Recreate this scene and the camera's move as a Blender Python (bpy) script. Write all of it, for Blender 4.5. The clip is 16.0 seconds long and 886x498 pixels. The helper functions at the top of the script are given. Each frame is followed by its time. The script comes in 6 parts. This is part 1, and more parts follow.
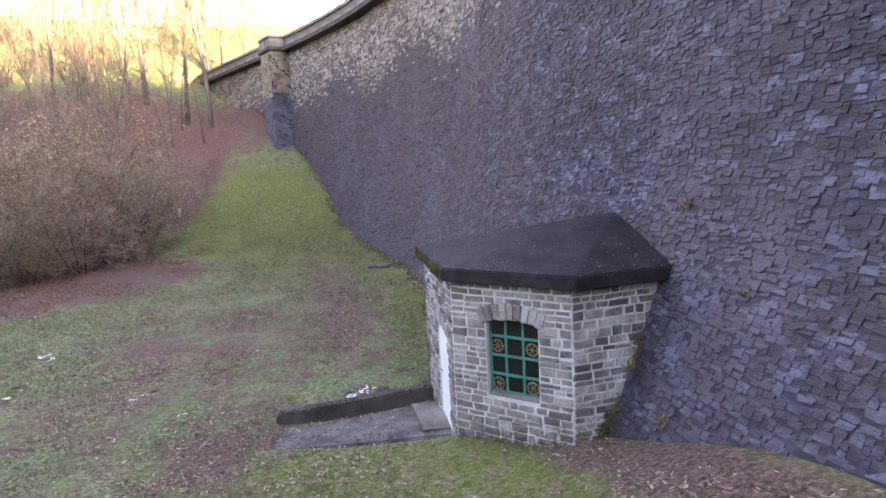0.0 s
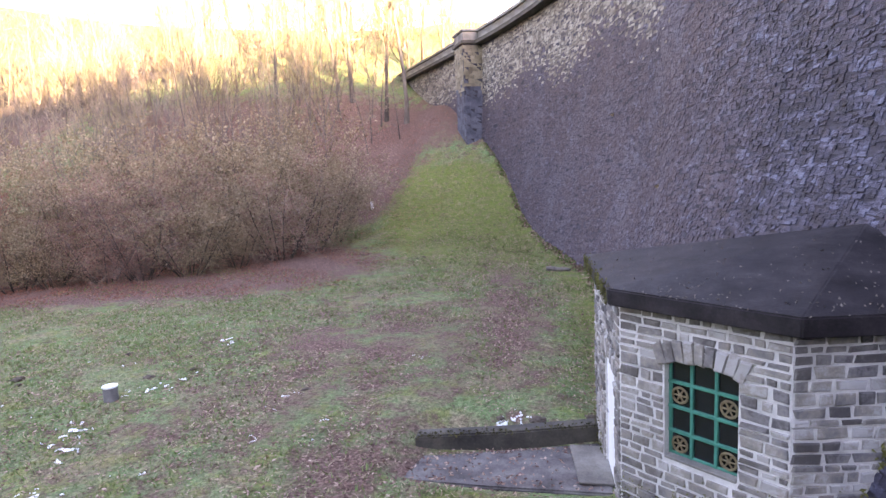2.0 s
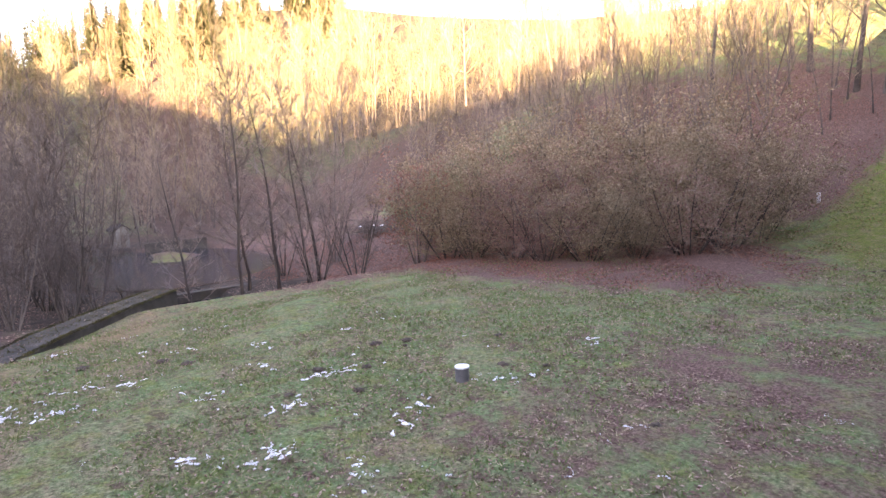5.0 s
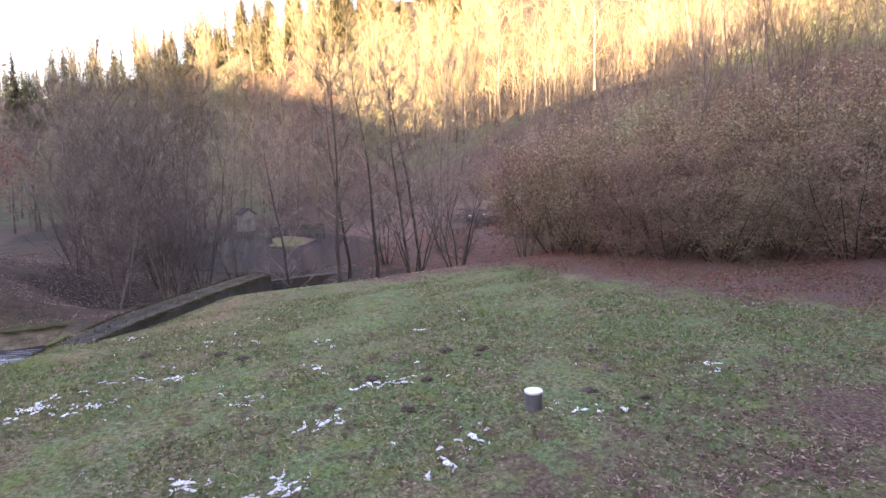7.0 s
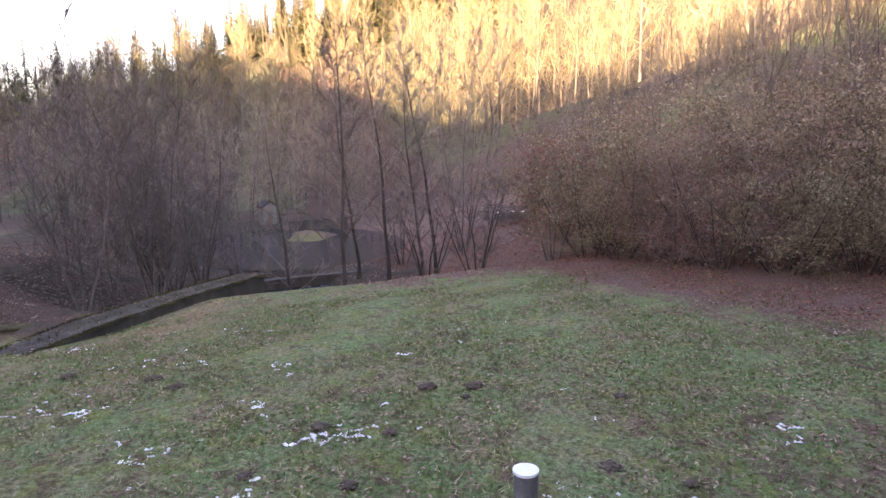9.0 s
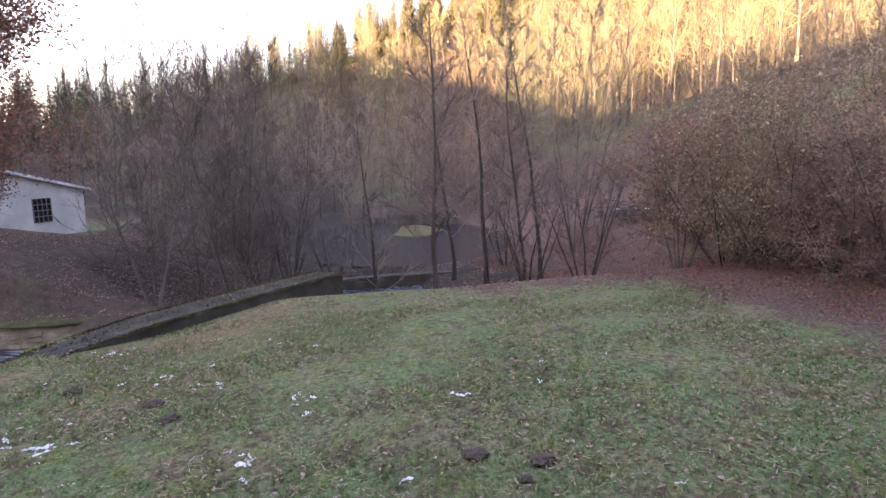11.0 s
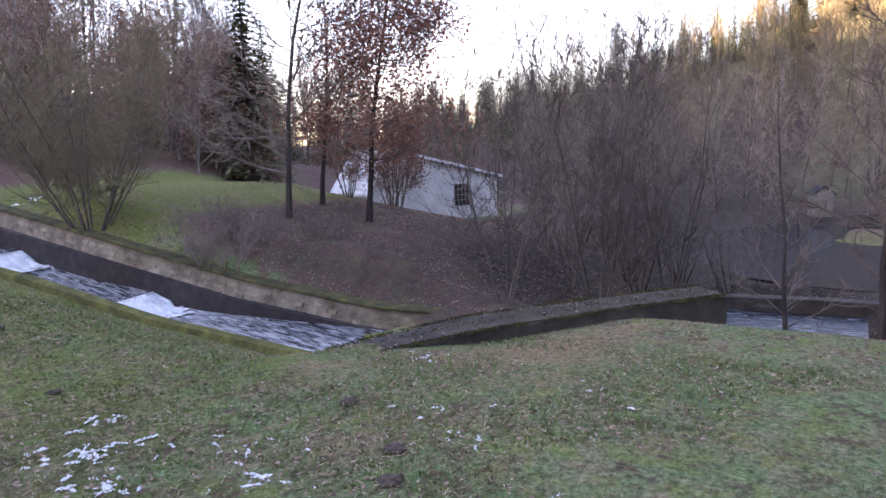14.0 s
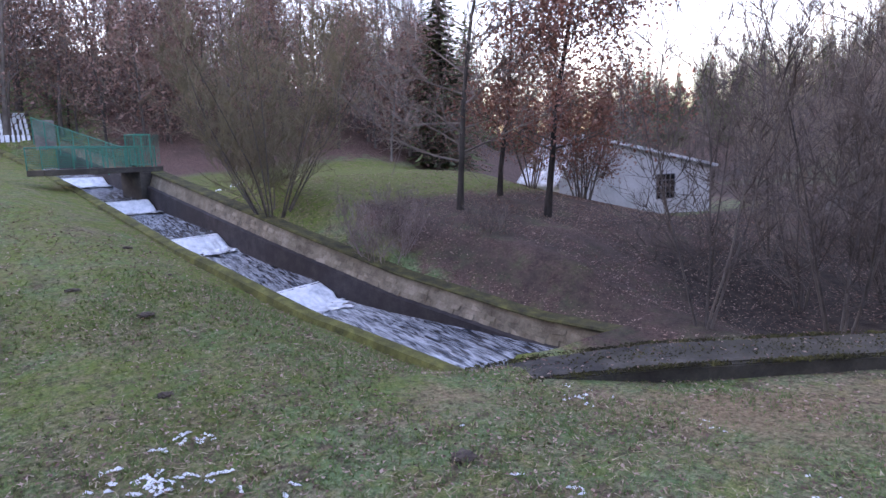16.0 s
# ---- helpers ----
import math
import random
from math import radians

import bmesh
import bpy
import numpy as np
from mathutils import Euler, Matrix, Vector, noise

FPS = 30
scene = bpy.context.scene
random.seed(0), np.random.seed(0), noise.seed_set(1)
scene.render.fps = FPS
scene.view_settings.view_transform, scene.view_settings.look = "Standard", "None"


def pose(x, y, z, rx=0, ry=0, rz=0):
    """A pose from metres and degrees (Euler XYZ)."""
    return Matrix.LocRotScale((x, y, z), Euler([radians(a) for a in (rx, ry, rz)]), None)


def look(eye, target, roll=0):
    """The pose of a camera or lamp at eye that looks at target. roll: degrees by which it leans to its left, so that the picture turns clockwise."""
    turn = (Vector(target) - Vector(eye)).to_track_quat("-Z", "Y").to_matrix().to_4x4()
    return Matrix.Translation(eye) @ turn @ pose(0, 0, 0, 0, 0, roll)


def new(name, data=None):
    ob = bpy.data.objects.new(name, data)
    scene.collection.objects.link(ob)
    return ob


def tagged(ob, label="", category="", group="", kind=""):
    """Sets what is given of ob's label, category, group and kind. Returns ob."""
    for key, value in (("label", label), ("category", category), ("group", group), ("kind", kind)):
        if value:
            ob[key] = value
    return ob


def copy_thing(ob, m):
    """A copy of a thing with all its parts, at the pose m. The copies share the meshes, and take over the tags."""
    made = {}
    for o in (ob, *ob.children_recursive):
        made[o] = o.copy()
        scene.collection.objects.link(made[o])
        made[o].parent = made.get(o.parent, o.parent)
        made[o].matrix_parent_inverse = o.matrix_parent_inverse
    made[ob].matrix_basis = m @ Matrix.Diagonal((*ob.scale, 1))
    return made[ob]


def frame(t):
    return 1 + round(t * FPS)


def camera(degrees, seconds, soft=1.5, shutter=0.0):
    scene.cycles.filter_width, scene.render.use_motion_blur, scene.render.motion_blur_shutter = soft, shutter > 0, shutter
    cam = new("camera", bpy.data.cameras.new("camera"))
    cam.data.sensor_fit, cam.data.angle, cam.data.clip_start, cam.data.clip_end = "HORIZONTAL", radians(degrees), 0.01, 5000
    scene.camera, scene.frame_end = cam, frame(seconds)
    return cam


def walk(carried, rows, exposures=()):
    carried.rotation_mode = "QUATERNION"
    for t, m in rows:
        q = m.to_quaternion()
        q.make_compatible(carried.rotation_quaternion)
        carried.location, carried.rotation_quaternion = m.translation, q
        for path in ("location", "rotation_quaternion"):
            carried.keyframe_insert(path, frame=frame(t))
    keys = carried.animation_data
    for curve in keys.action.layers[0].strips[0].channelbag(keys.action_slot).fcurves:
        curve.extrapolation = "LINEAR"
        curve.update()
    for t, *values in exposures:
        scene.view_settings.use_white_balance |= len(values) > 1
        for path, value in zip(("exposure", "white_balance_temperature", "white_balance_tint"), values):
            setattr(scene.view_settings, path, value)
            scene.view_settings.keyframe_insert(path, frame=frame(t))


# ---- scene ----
cam = camera(72.5, 16.0)
# seconds, x, y, z, yaw, pitch, roll
PATH = [
    (0, 0.024, 0.024, 4.010, 0.18, -8.32, -3.04),
    (0.5, 0.168, 0.508, 4.024, 3.28, -8.23, -3.00),
    (1, 0.282, 0.988, 4.023, 6.89, -8.13, -2.98),
    (1.5, 0.351, 1.455, 3.985, 11.92, -7.96, -2.95),
    (2, 0.394, 1.921, 3.927, 18.58, -7.78, -2.87),
    (2.5, 0.409, 2.394, 3.913, 25.52, -7.66, -2.88),
    (3, 0.367, 2.867, 3.904, 32.13, -7.54, -2.74),
    (3.5, 0.306, 3.332, 3.898, 38.61, -7.44, -2.66),
    (4, 0.239, 3.768, 3.866, 45.58, -7.29, -2.63),
    (4.5, 0.141, 4.216, 3.830, 52.36, -7.20, -2.57),
    (5, -0.006, 4.631, 3.763, 58.21, -7.26, -2.37),
    (7.5, -2.244, 7.341, 3.446, 71.30, -7.85, -1.91),
    (8, -2.929, 7.868, 3.406, 71.92, -7.96, -1.63),
    (10.5, -6.625, 10.155, 2.934, 81.77, -8.09, -1.49),
    (11, -7.383, 10.537, 2.907, 85.92, -8.17, -1.50),
    (11.5, -8.139, 10.843, 2.889, 91.03, -8.17, -1.57),
    (12, -8.895, 11.072, 2.889, 96.14, -8.26, -1.63),
    (12.5, -9.608, 11.245, 2.914, 101.95, -8.24, -1.72),
    (13, -10.247, 11.349, 2.927, 109.72, -8.25, -1.88),
    (13.5, -10.842, 11.400, 2.897, 117.77, -8.18, -2.01),
    (14, -11.400, 11.384, 2.857, 125.19, -8.18, -1.97),
    (14.5, -11.993, 11.278, 2.803, 131.69, -8.21, -2.01),
    (15, -12.625, 11.063, 2.775, 136.51, -8.36, -2.02),
    (15.5, -13.245, 10.748, 2.784, 140.43, -8.50, -2.04),
    (16, -13.842, 10.384, 2.809, 144.36, -8.64, -2.04),
]
EXPOSURE, SKY, SUN, TINT = 3.2, 0.14, 5.0, 44.0
# seconds, stops, kelvin
EXPOSURES = [(0.0, 0.8, 7500.0), (2.0, 0.96, 7450.0), (3.5, 0.82, 7650.0), (5.0, 0.6, 7700.0), (7.5, 0.25, 7450.0), (10.5, 0.1, 7450.0), (13.0, 0.06, 7100.0), (16.0, 0.05, 6750.0)]
def view(x, y, z, yaw, pitch, roll):
    return pose(x, y, z, 90 + pitch, 0, yaw) @ pose(0, 0, 0, 0, 0, roll)


walk(cam, [(t, view(*p)) for t, *p in PATH], [(t, EXPOSURE + e, k, TINT) for t, e, k in EXPOSURES])

# ---- light: low winter sun that comes over the dam from the south-east, clear pale sky ----
SUN_YAW, SUN_HEIGHT = 229.0, 8.5
sun_way = Vector((-math.sin(radians(SUN_YAW)) * math.cos(radians(SUN_HEIGHT)), math.cos(radians(SUN_YAW)) * math.cos(radians(SUN_HEIGHT)), math.sin(radians(SUN_HEIGHT))))
world = bpy.data.worlds.new("world")
world.use_nodes = True
scene.world = world
wn = world.node_tree.nodes
sky = wn.new("ShaderNodeTexSky")
sky.sky_type, sky.sun_disc = "NISHITA", False
sky.sun_elevation, sky.sun_rotation = radians(SUN_HEIGHT), math.atan2(sun_way.x, sun_way.y)
sky.air_density, sky.dust_density, sky.ozone_density = 1.0, 0.6, 1.0
wn["Background"].inputs["Strength"].default_value = SKY
world.node_tree.links.new(sky.outputs["Color"], wn["Background"].inputs["Color"])
lamp = bpy.data.lights.new("sun", "SUN")
lamp.energy, lamp.angle, lamp.color = SUN, radians(0.6), (1.0, 0.86, 0.48)
new("sun", lamp).matrix_world = look(sun_way * 200, (0, 0, 0))


# ---- materials ----
def material(name, colours, scale=4.0, rough=0.85, bump=0.3, fine=40.0, spread=0.0, island=0.0, metal=0.0, spec=0.3, stretch=(1, 1, 1), placed=False, relief=0.02):
    """A noise-mixed surface: colours from dark to light, fine grain, and a little variation per object or per island."""
    m = bpy.data.materials.new(name)
    m.use_nodes = True
    n, l = m.node_tree.nodes, m.node_tree.links
    b = n["Principled BSDF"]
    co = n.new("ShaderNodeTexCoord")
    mp = n.new("ShaderNodeMapping")
    mp.inputs["Scale"].default_value = stretch
    l.new(n.new("ShaderNodeNewGeometry").outputs["Position"] if placed else co.outputs["Object"], mp.inputs["Vector"])
    big, small = n.new("ShaderNodeTexNoise"), n.new("ShaderNodeTexNoise")
    big.inputs["Scale"].default_value, big.inputs["Detail"].default_value, big.inputs["Roughness"].default_value = scale, 6, 0.65
    small.inputs["Scale"].default_value, small.inputs["Detail"].default_value, small.inputs["Roughness"].default_value = fine, 4, 0.7
    for t in (big, small):
        l.new(mp.outputs["Vector"], t.inputs["Vector"])
    ramp = n.new("ShaderNodeValToRGB")
    while len(ramp.color_ramp.elements) < len(colours):
        ramp.color_ramp.elements.new(0.5)
    for i, c in enumerate(colours):
        ramp.color_ramp.elements[i].position = 0.3 + 0.4 * i / max(1, len(colours) - 1)
        ramp.color_ramp.elements[i].color = (*c, 1)
    mix = n.new("ShaderNodeMath")
    mix.operation = "MULTIPLY_ADD"
    mix.inputs[1].default_value, mix.inputs[2].default_value = 0.35, -0.175
    add = n.new("ShaderNodeMath")
    add.operation = "ADD"
    l.new(small.outputs["Fac"], mix.inputs[0])
    l.new(big.outputs["Fac"], add.inputs[0])
    l.new(mix.outputs[0], add.inputs[1])
    fac = add.outputs[0]
    for amount, kind, out in ((spread, "ShaderNodeObjectInfo", "Random"), (island, "ShaderNodeNewGeometry", "Random Per Island")):
        if amount:
            info, more = n.new(kind), n.new("ShaderNodeMath")
            more.operation = "MULTIPLY_ADD"
            more.inputs[1].default_value, more.inputs[2].default_value = amount, -amount / 2
            l.new(info.outputs[out], more.inputs[0])
            both = n.new("ShaderNodeMath")
            both.operation = "ADD"
            l.new(fac, both.inputs[0])
            l.new(more.outputs[0], both.inputs[1])
            fac = both.outputs[0]
    l.new(fac, ramp.inputs["Fac"])
    l.new(ramp.outputs["Color"], b.inputs["Base Color"])
    b.inputs["Roughness"].default_value, b.inputs["Metallic"].default_value = rough, metal
    b.inputs["Specular IOR Level"].default_value = spec
    if bump:
        bp = n.new("ShaderNodeBump")
        bp.inputs["Strength"].default_value, bp.inputs["Distance"].default_value = bump, relief
        l.new(add.outputs[0], bp.inputs["Height"])
        l.new(bp.outputs["Normal"], b.inputs["Normal"])
    return m


def see_through(m, amount=0.2, colour=(0.3, 0.2, 0.08)):
    """Lets thin leaves pass some light."""
    n, l = m.node_tree.nodes, m.node_tree.links
    b, out = n["Principled BSDF"], n["Material Output"]
    t, mix = n.new("ShaderNodeBsdfTranslucent"), n.new("ShaderNodeMixShader")
    t.inputs["Color"].default_value = (*colour, 1)
    mix.inputs[0].default_value = amount
    l.new(b.outputs[0], mix.inputs[1])
    l.new(t.outputs[0], mix.inputs[2])
    l.new(mix.outputs[0], out.inputs["Surface"])
    return m


def weathered(m, brown=(0.078, 0.057, 0.059), ochre=(0.15, 0.12, 0.07), pale=None, stretch_of_wall=None):
    """Brownish algae in wide clouds and ochre lichen in runs down a wall."""
    n, l = m.node_tree.nodes, m.node_tree.links
    b = n["Principled BSDF"]
    where = n.new("ShaderNodeNewGeometry").outputs["Position"]
    colour = b.inputs["Base Color"].links[0].from_socket
    for tint, stretch, scale, lo, hi, most in ((brown, (1, 1, 0.6), 0.16, 0.46, 0.66, 0.6), (ochre, (1, 1, 0.10), 0.75, 0.62, 0.74, 0.5), (pale or brown, (1, 1, 0.45), 0.4, 0.5, 0.72, 0.55 if pale else 0.0)):
        mp, t, r, x = (n.new("ShaderNode" + k) for k in ("Mapping", "TexNoise", "MapRange", "Mix"))
        mp.inputs["Scale"].default_value = stretch
        t.inputs["Scale"].default_value, t.inputs["Detail"].default_value, t.inputs["Roughness"].default_value = scale, 7, 0.7
        r.inputs["From Min"].default_value, r.inputs["From Max"].default_value, r.inputs["To Max"].default_value = lo, hi, most
        x.data_type = "RGBA"
        x.inputs["B"].default_value = (*tint, 1)
        l.new(where, mp.inputs["Vector"])
        l.new(mp.outputs["Vector"], t.inputs["Vector"])
        l.new(t.outputs["Fac"], r.inputs["Value"])
        l.new(r.outputs["Result"], x.inputs["Factor"])
        if stretch_of_wall and tint == brown and most:
            sep, run, add = n.new("ShaderNodeSeparateXYZ"), n.new("ShaderNodeMapRange"), n.new("ShaderNodeMath")
            run.inputs["From Min"].default_value, run.inputs["From Max"].default_value, run.inputs["To Max"].default_value = *stretch_of_wall, 0.2
            add.operation = "ADD"
            l.new(where, sep.inputs[0])
            l.new(sep.outputs["Y"], run.inputs["Value"])
            l.new(run.outputs["Result"], add.inputs[0])
            l.new(t.outputs["Fac"], add.inputs[1])
            l.new(add.outputs[0], r.inputs["Value"])
        l.new(colour, x.inputs["A"])
        colour = x.outputs["Result"]
    l.new(colour, b.inputs["Base Color"])
    return m


BARK = material("bark", [(0.05, 0.042, 0.038), (0.11, 0.092, 0.08), (0.18, 0.155, 0.135)], 3, 0.9, 0.5, 30, spread=0.25, stretch=(1, 1, 0.3))
DARK_BARK = material("dark_damp_bark", [(0.022, 0.018, 0.016), (0.05, 0.042, 0.036), (0.085, 0.072, 0.06)], 3, 0.9, 0.5, 30, spread=0.2, stretch=(1, 1, 0.3))
TWIG = material("twigs", [(0.117, 0.088, 0.074), (0.203, 0.160, 0.128), (0.297, 0.243, 0.184)], 0.6, 0.9, 0, 6, spread=0.3)
WOOD_TWIG = material("mauve_twigs", [(0.14, 0.108, 0.105), (0.245, 0.195, 0.185), (0.35, 0.285, 0.265)], 0.6, 0.9, 0, 6, spread=0.35)
ROSE_TWIG = material("rosy_twigs", [(0.15, 0.11, 0.095), (0.26, 0.20, 0.18), (0.36, 0.29, 0.26)], 0.8, 0.9, 0, 6, spread=0.2)
DARK_TWIG = material("dark_twigs", [(0.075, 0.06, 0.052), (0.155, 0.124, 0.106), (0.25, 0.205, 0.175)], 0.6, 0.9, 0, 6, spread=0.3)
PALE_TWIG = material("pale_twigs", [(0.103, 0.082, 0.052), (0.172, 0.142, 0.086), (0.249, 0.211, 0.129)], 0.6, 0.9, 0, 6, spread=0.3)
PALE_LEAF = see_through(material("pale_dry_leaves", [(0.110, 0.078, 0.055), (0.239, 0.184, 0.129), (0.396, 0.336, 0.244)], 0.5, 0.8, 0, 5, spread=0.2, island=0.5), 0.25)
RUST_LEAF = see_through(material("rust_leaves", [(0.10, 0.05, 0.043), (0.19, 0.098, 0.08), (0.29, 0.165, 0.13)], 0.7, 0.75, 0, 5, spread=0.2, island=0.5), 0.32, (0.36, 0.15, 0.09))
BEECH_LEAF = see_through(material("withered_beech_leaves", [(0.125, 0.068, 0.058), (0.24, 0.138, 0.115), (0.37, 0.235, 0.195)], 0.6, 0.8, 0, 5, spread=0.3, island=0.5), 0.2, (0.3, 0.18, 0.12))
NEEDLE = material("spruce_needles", [(0.045, 0.055, 0.026), (0.09, 0.108, 0.045), (0.145, 0.165, 0.065)], 0.7, 0.85, 0, 8, spread=0.3, island=0.4)
GRASS = see_through(material("grass_blades", [(0.14, 0.10, 0.05), (0.092, 0.166, 0.060), (0.225, 0.268, 0.105)], 1.3, 0.85, 0, 5, island=0.3), 0.3, (0.12, 0.2, 0.03))
STRAW = material("dry_straw", [(0.13, 0.088, 0.052), (0.27, 0.20, 0.115), (0.45, 0.37, 0.24)], 3.0, 0.85, 0, 12, spread=0.2, island=0.5)
LITTER = material("fallen_leaves", [(0.13, 0.07, 0.058), (0.25, 0.15, 0.115), (0.42, 0.30, 0.235)], 0.3, 0.85, 0.2, 20, island=0.6)
RED_LITTER = material("rust_red_fallen_leaves", [(0.09, 0.03, 0.022), (0.215, 0.075, 0.048), (0.34, 0.15, 0.095)], 0.3, 0.85, 0.2, 20, island=0.6)
WET_PATH = material("damp_path", [(0.04, 0.034, 0.034), (0.105, 0.092, 0.088), (0.18, 0.165, 0.155)], 2.2, 0.75, 0.7, 30)
SOIL = material("dark_soil", [(0.05, 0.038, 0.03), (0.13, 0.10, 0.078)], 6, 0.95, 0.6, 40)
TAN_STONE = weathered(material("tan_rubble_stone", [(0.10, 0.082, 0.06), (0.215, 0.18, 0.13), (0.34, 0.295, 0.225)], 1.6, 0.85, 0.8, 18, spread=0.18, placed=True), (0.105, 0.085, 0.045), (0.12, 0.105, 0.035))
ROOF_SNOW = material("snow_dusted_roof", [(0.30, 0.31, 0.32), (0.56, 0.58, 0.60), (0.74, 0.76, 0.78)], 1.2, 0.75, 0.3, 14)
SNOW = material("old_snow", [(0.70, 0.72, 0.74), (0.86, 0.87, 0.88)], 8, 0.6, 0.4, 60)
DAM_JOINT = material("rough_dark_rubble", [(0.018, 0.015, 0.021), (0.036, 0.032, 0.043), (0.07, 0.065, 0.085)], 2.2, 0.7, 1.0, 14, stretch=(1, 1, 3))
SLATE = [(0.015, 0.013, 0.019), (0.033, 0.030, 0.043), (0.056, 0.054, 0.080), (0.13, 0.138, 0.195)]
DAM_STONE = weathered(material("slate_stone", SLATE, 1.6, 0.62, 1.0, 12, island=0.24, stretch=(1, 1, 2.2), placed=True, relief=0.07), brown=(0.105, 0.072, 0.074), pale=(0.135, 0.13, 0.165), stretch_of_wall=(12, 26))
LOOSE_STONE = weathered(material("slate_stone_piece", SLATE, 1.6, 0.62, 1.0, 12, spread=0.24, stretch=(1, 1, 2.2), placed=True, relief=0.07), brown=(0.105, 0.072, 0.074), pale=(0.135, 0.13, 0.165), stretch_of_wall=(12, 26))
TOWER_SLATE = material("tower_slate", [(0.04, 0.042, 0.058), (0.085, 0.088, 0.115), (0.13, 0.135, 0.165)], 1.2, 0.7, 0.8, 14, spread=0.15, placed=True)
# sunlight on the dam's upper courses, put into the stone's colour
SUNLIT_STONE = material("sunlit_pale_stone", [(0.12, 0.10, 0.085), (0.24, 0.205, 0.165), (0.38, 0.34, 0.28)], 0.8, 0.85, 0.8, 9, island=0.4, stretch=(1, 1, 3))
BRICK = weathered(material("grey_quarry_stone", [(0.075, 0.07, 0.072), (0.175, 0.165, 0.165), (0.26, 0.235, 0.205), (0.40, 0.385, 0.37)], 3.2, 0.85, 1.0, 22, spread=0.42, placed=True), (0.21, 0.18, 0.14), (0.2, 0.185, 0.09))
MORTAR = material("pale_mortar", [(0.40, 0.385, 0.365), (0.68, 0.66, 0.625)], 3, 0.9, 0.6, 40)
ROOF = material("wet_roofing_felt", [(0.010, 0.008, 0.009), (0.022, 0.018, 0.020), (0.042, 0.035, 0.037)], 2.5, 0.6, 0.6, 30, spec=0.2)
CONCRETE = weathered(material("weathered_concrete", [(0.09, 0.088, 0.085), (0.19, 0.18, 0.165), (0.30, 0.29, 0.26)], 1.6, 0.85, 0.6, 25), (0.14, 0.115, 0.085), (0.17, 0.16, 0.07))
DARK_CONCRETE = weathered(material("dark_wet_concrete", [(0.022, 0.02, 0.019), (0.055, 0.05, 0.044), (0.11, 0.098, 0.08)], 1.6, 0.8, 0.8, 20), (0.075, 0.065, 0.045), (0.12, 0.12, 0.04))
WORN_TOP = weathered(material("worn_grey_concrete", [(0.022, 0.02, 0.018), (0.055, 0.05, 0.043), (0.115, 0.105, 0.09)], 1.5, 0.85, 0.7, 14), (0.075, 0.066, 0.04), (0.10, 0.095, 0.04))
WET_STONE = weathered(material("black_wet_stone", [(0.012, 0.010, 0.012), (0.03, 0.026, 0.028), (0.062, 0.054, 0.052)], 1.8, 0.6, 0.8, 18), (0.045, 0.036, 0.03), (0.07, 0.06, 0.035))
MOSS = material("moss", [(0.045, 0.042, 0.02), (0.10, 0.10, 0.03), (0.20, 0.19, 0.055)], 2.0, 0.95, 0.7, 40)
DARK_MOSS = material("dark_damp_moss", [(0.025, 0.023, 0.014), (0.06, 0.056, 0.023), (0.13, 0.125, 0.04)], 2.4, 0.95, 0.7, 30)
WHITE = material("white_paint", [(0.70, 0.70, 0.70), (0.82, 0.82, 0.81)], 2.0, 0.5, 0.05, 20)
GREEN = material("green_paint", [(0.015, 0.14, 0.10), (0.03, 0.24, 0.17)], 4.0, 0.5, 0.1, 30)
IRON = material("brass_coloured_iron", [(0.12, 0.09, 0.05), (0.28, 0.22, 0.13)], 6.0, 0.6, 0.2, 40, metal=0.4)
STEEL = material("grey_steel", [(0.12, 0.12, 0.13), (0.24, 0.24, 0.25)], 5.0, 0.55, 0.1, 40, metal=0.3)
WASH = material("whitewashed_render", [(0.38, 0.38, 0.38), (0.58, 0.58, 0.58)], 0.9, 0.85, 0.3, 12)
WOOD = material("weathered_wood", [(0.09, 0.07, 0.055), (0.22, 0.18, 0.14)], 2.0, 0.85, 0.4, 25, stretch=(1, 1, 0.2))
FOAM = material("white_water", [(0.48, 0.52, 0.56), (0.74, 0.77, 0.80), (0.9, 0.91, 0.92)], 3.0, 0.35, 0.6, 9)


def pane_material():
    m = bpy.data.materials.new("dark_window_glass")
    m.use_nodes = True
    b = m.node_tree.nodes["Principled BSDF"]
    b.inputs["Base Color"].default_value = (0.01, 0.012, 0.014, 1)
    b.inputs["Roughness"].default_value = 0.12
    return m


PANE = pane_material()


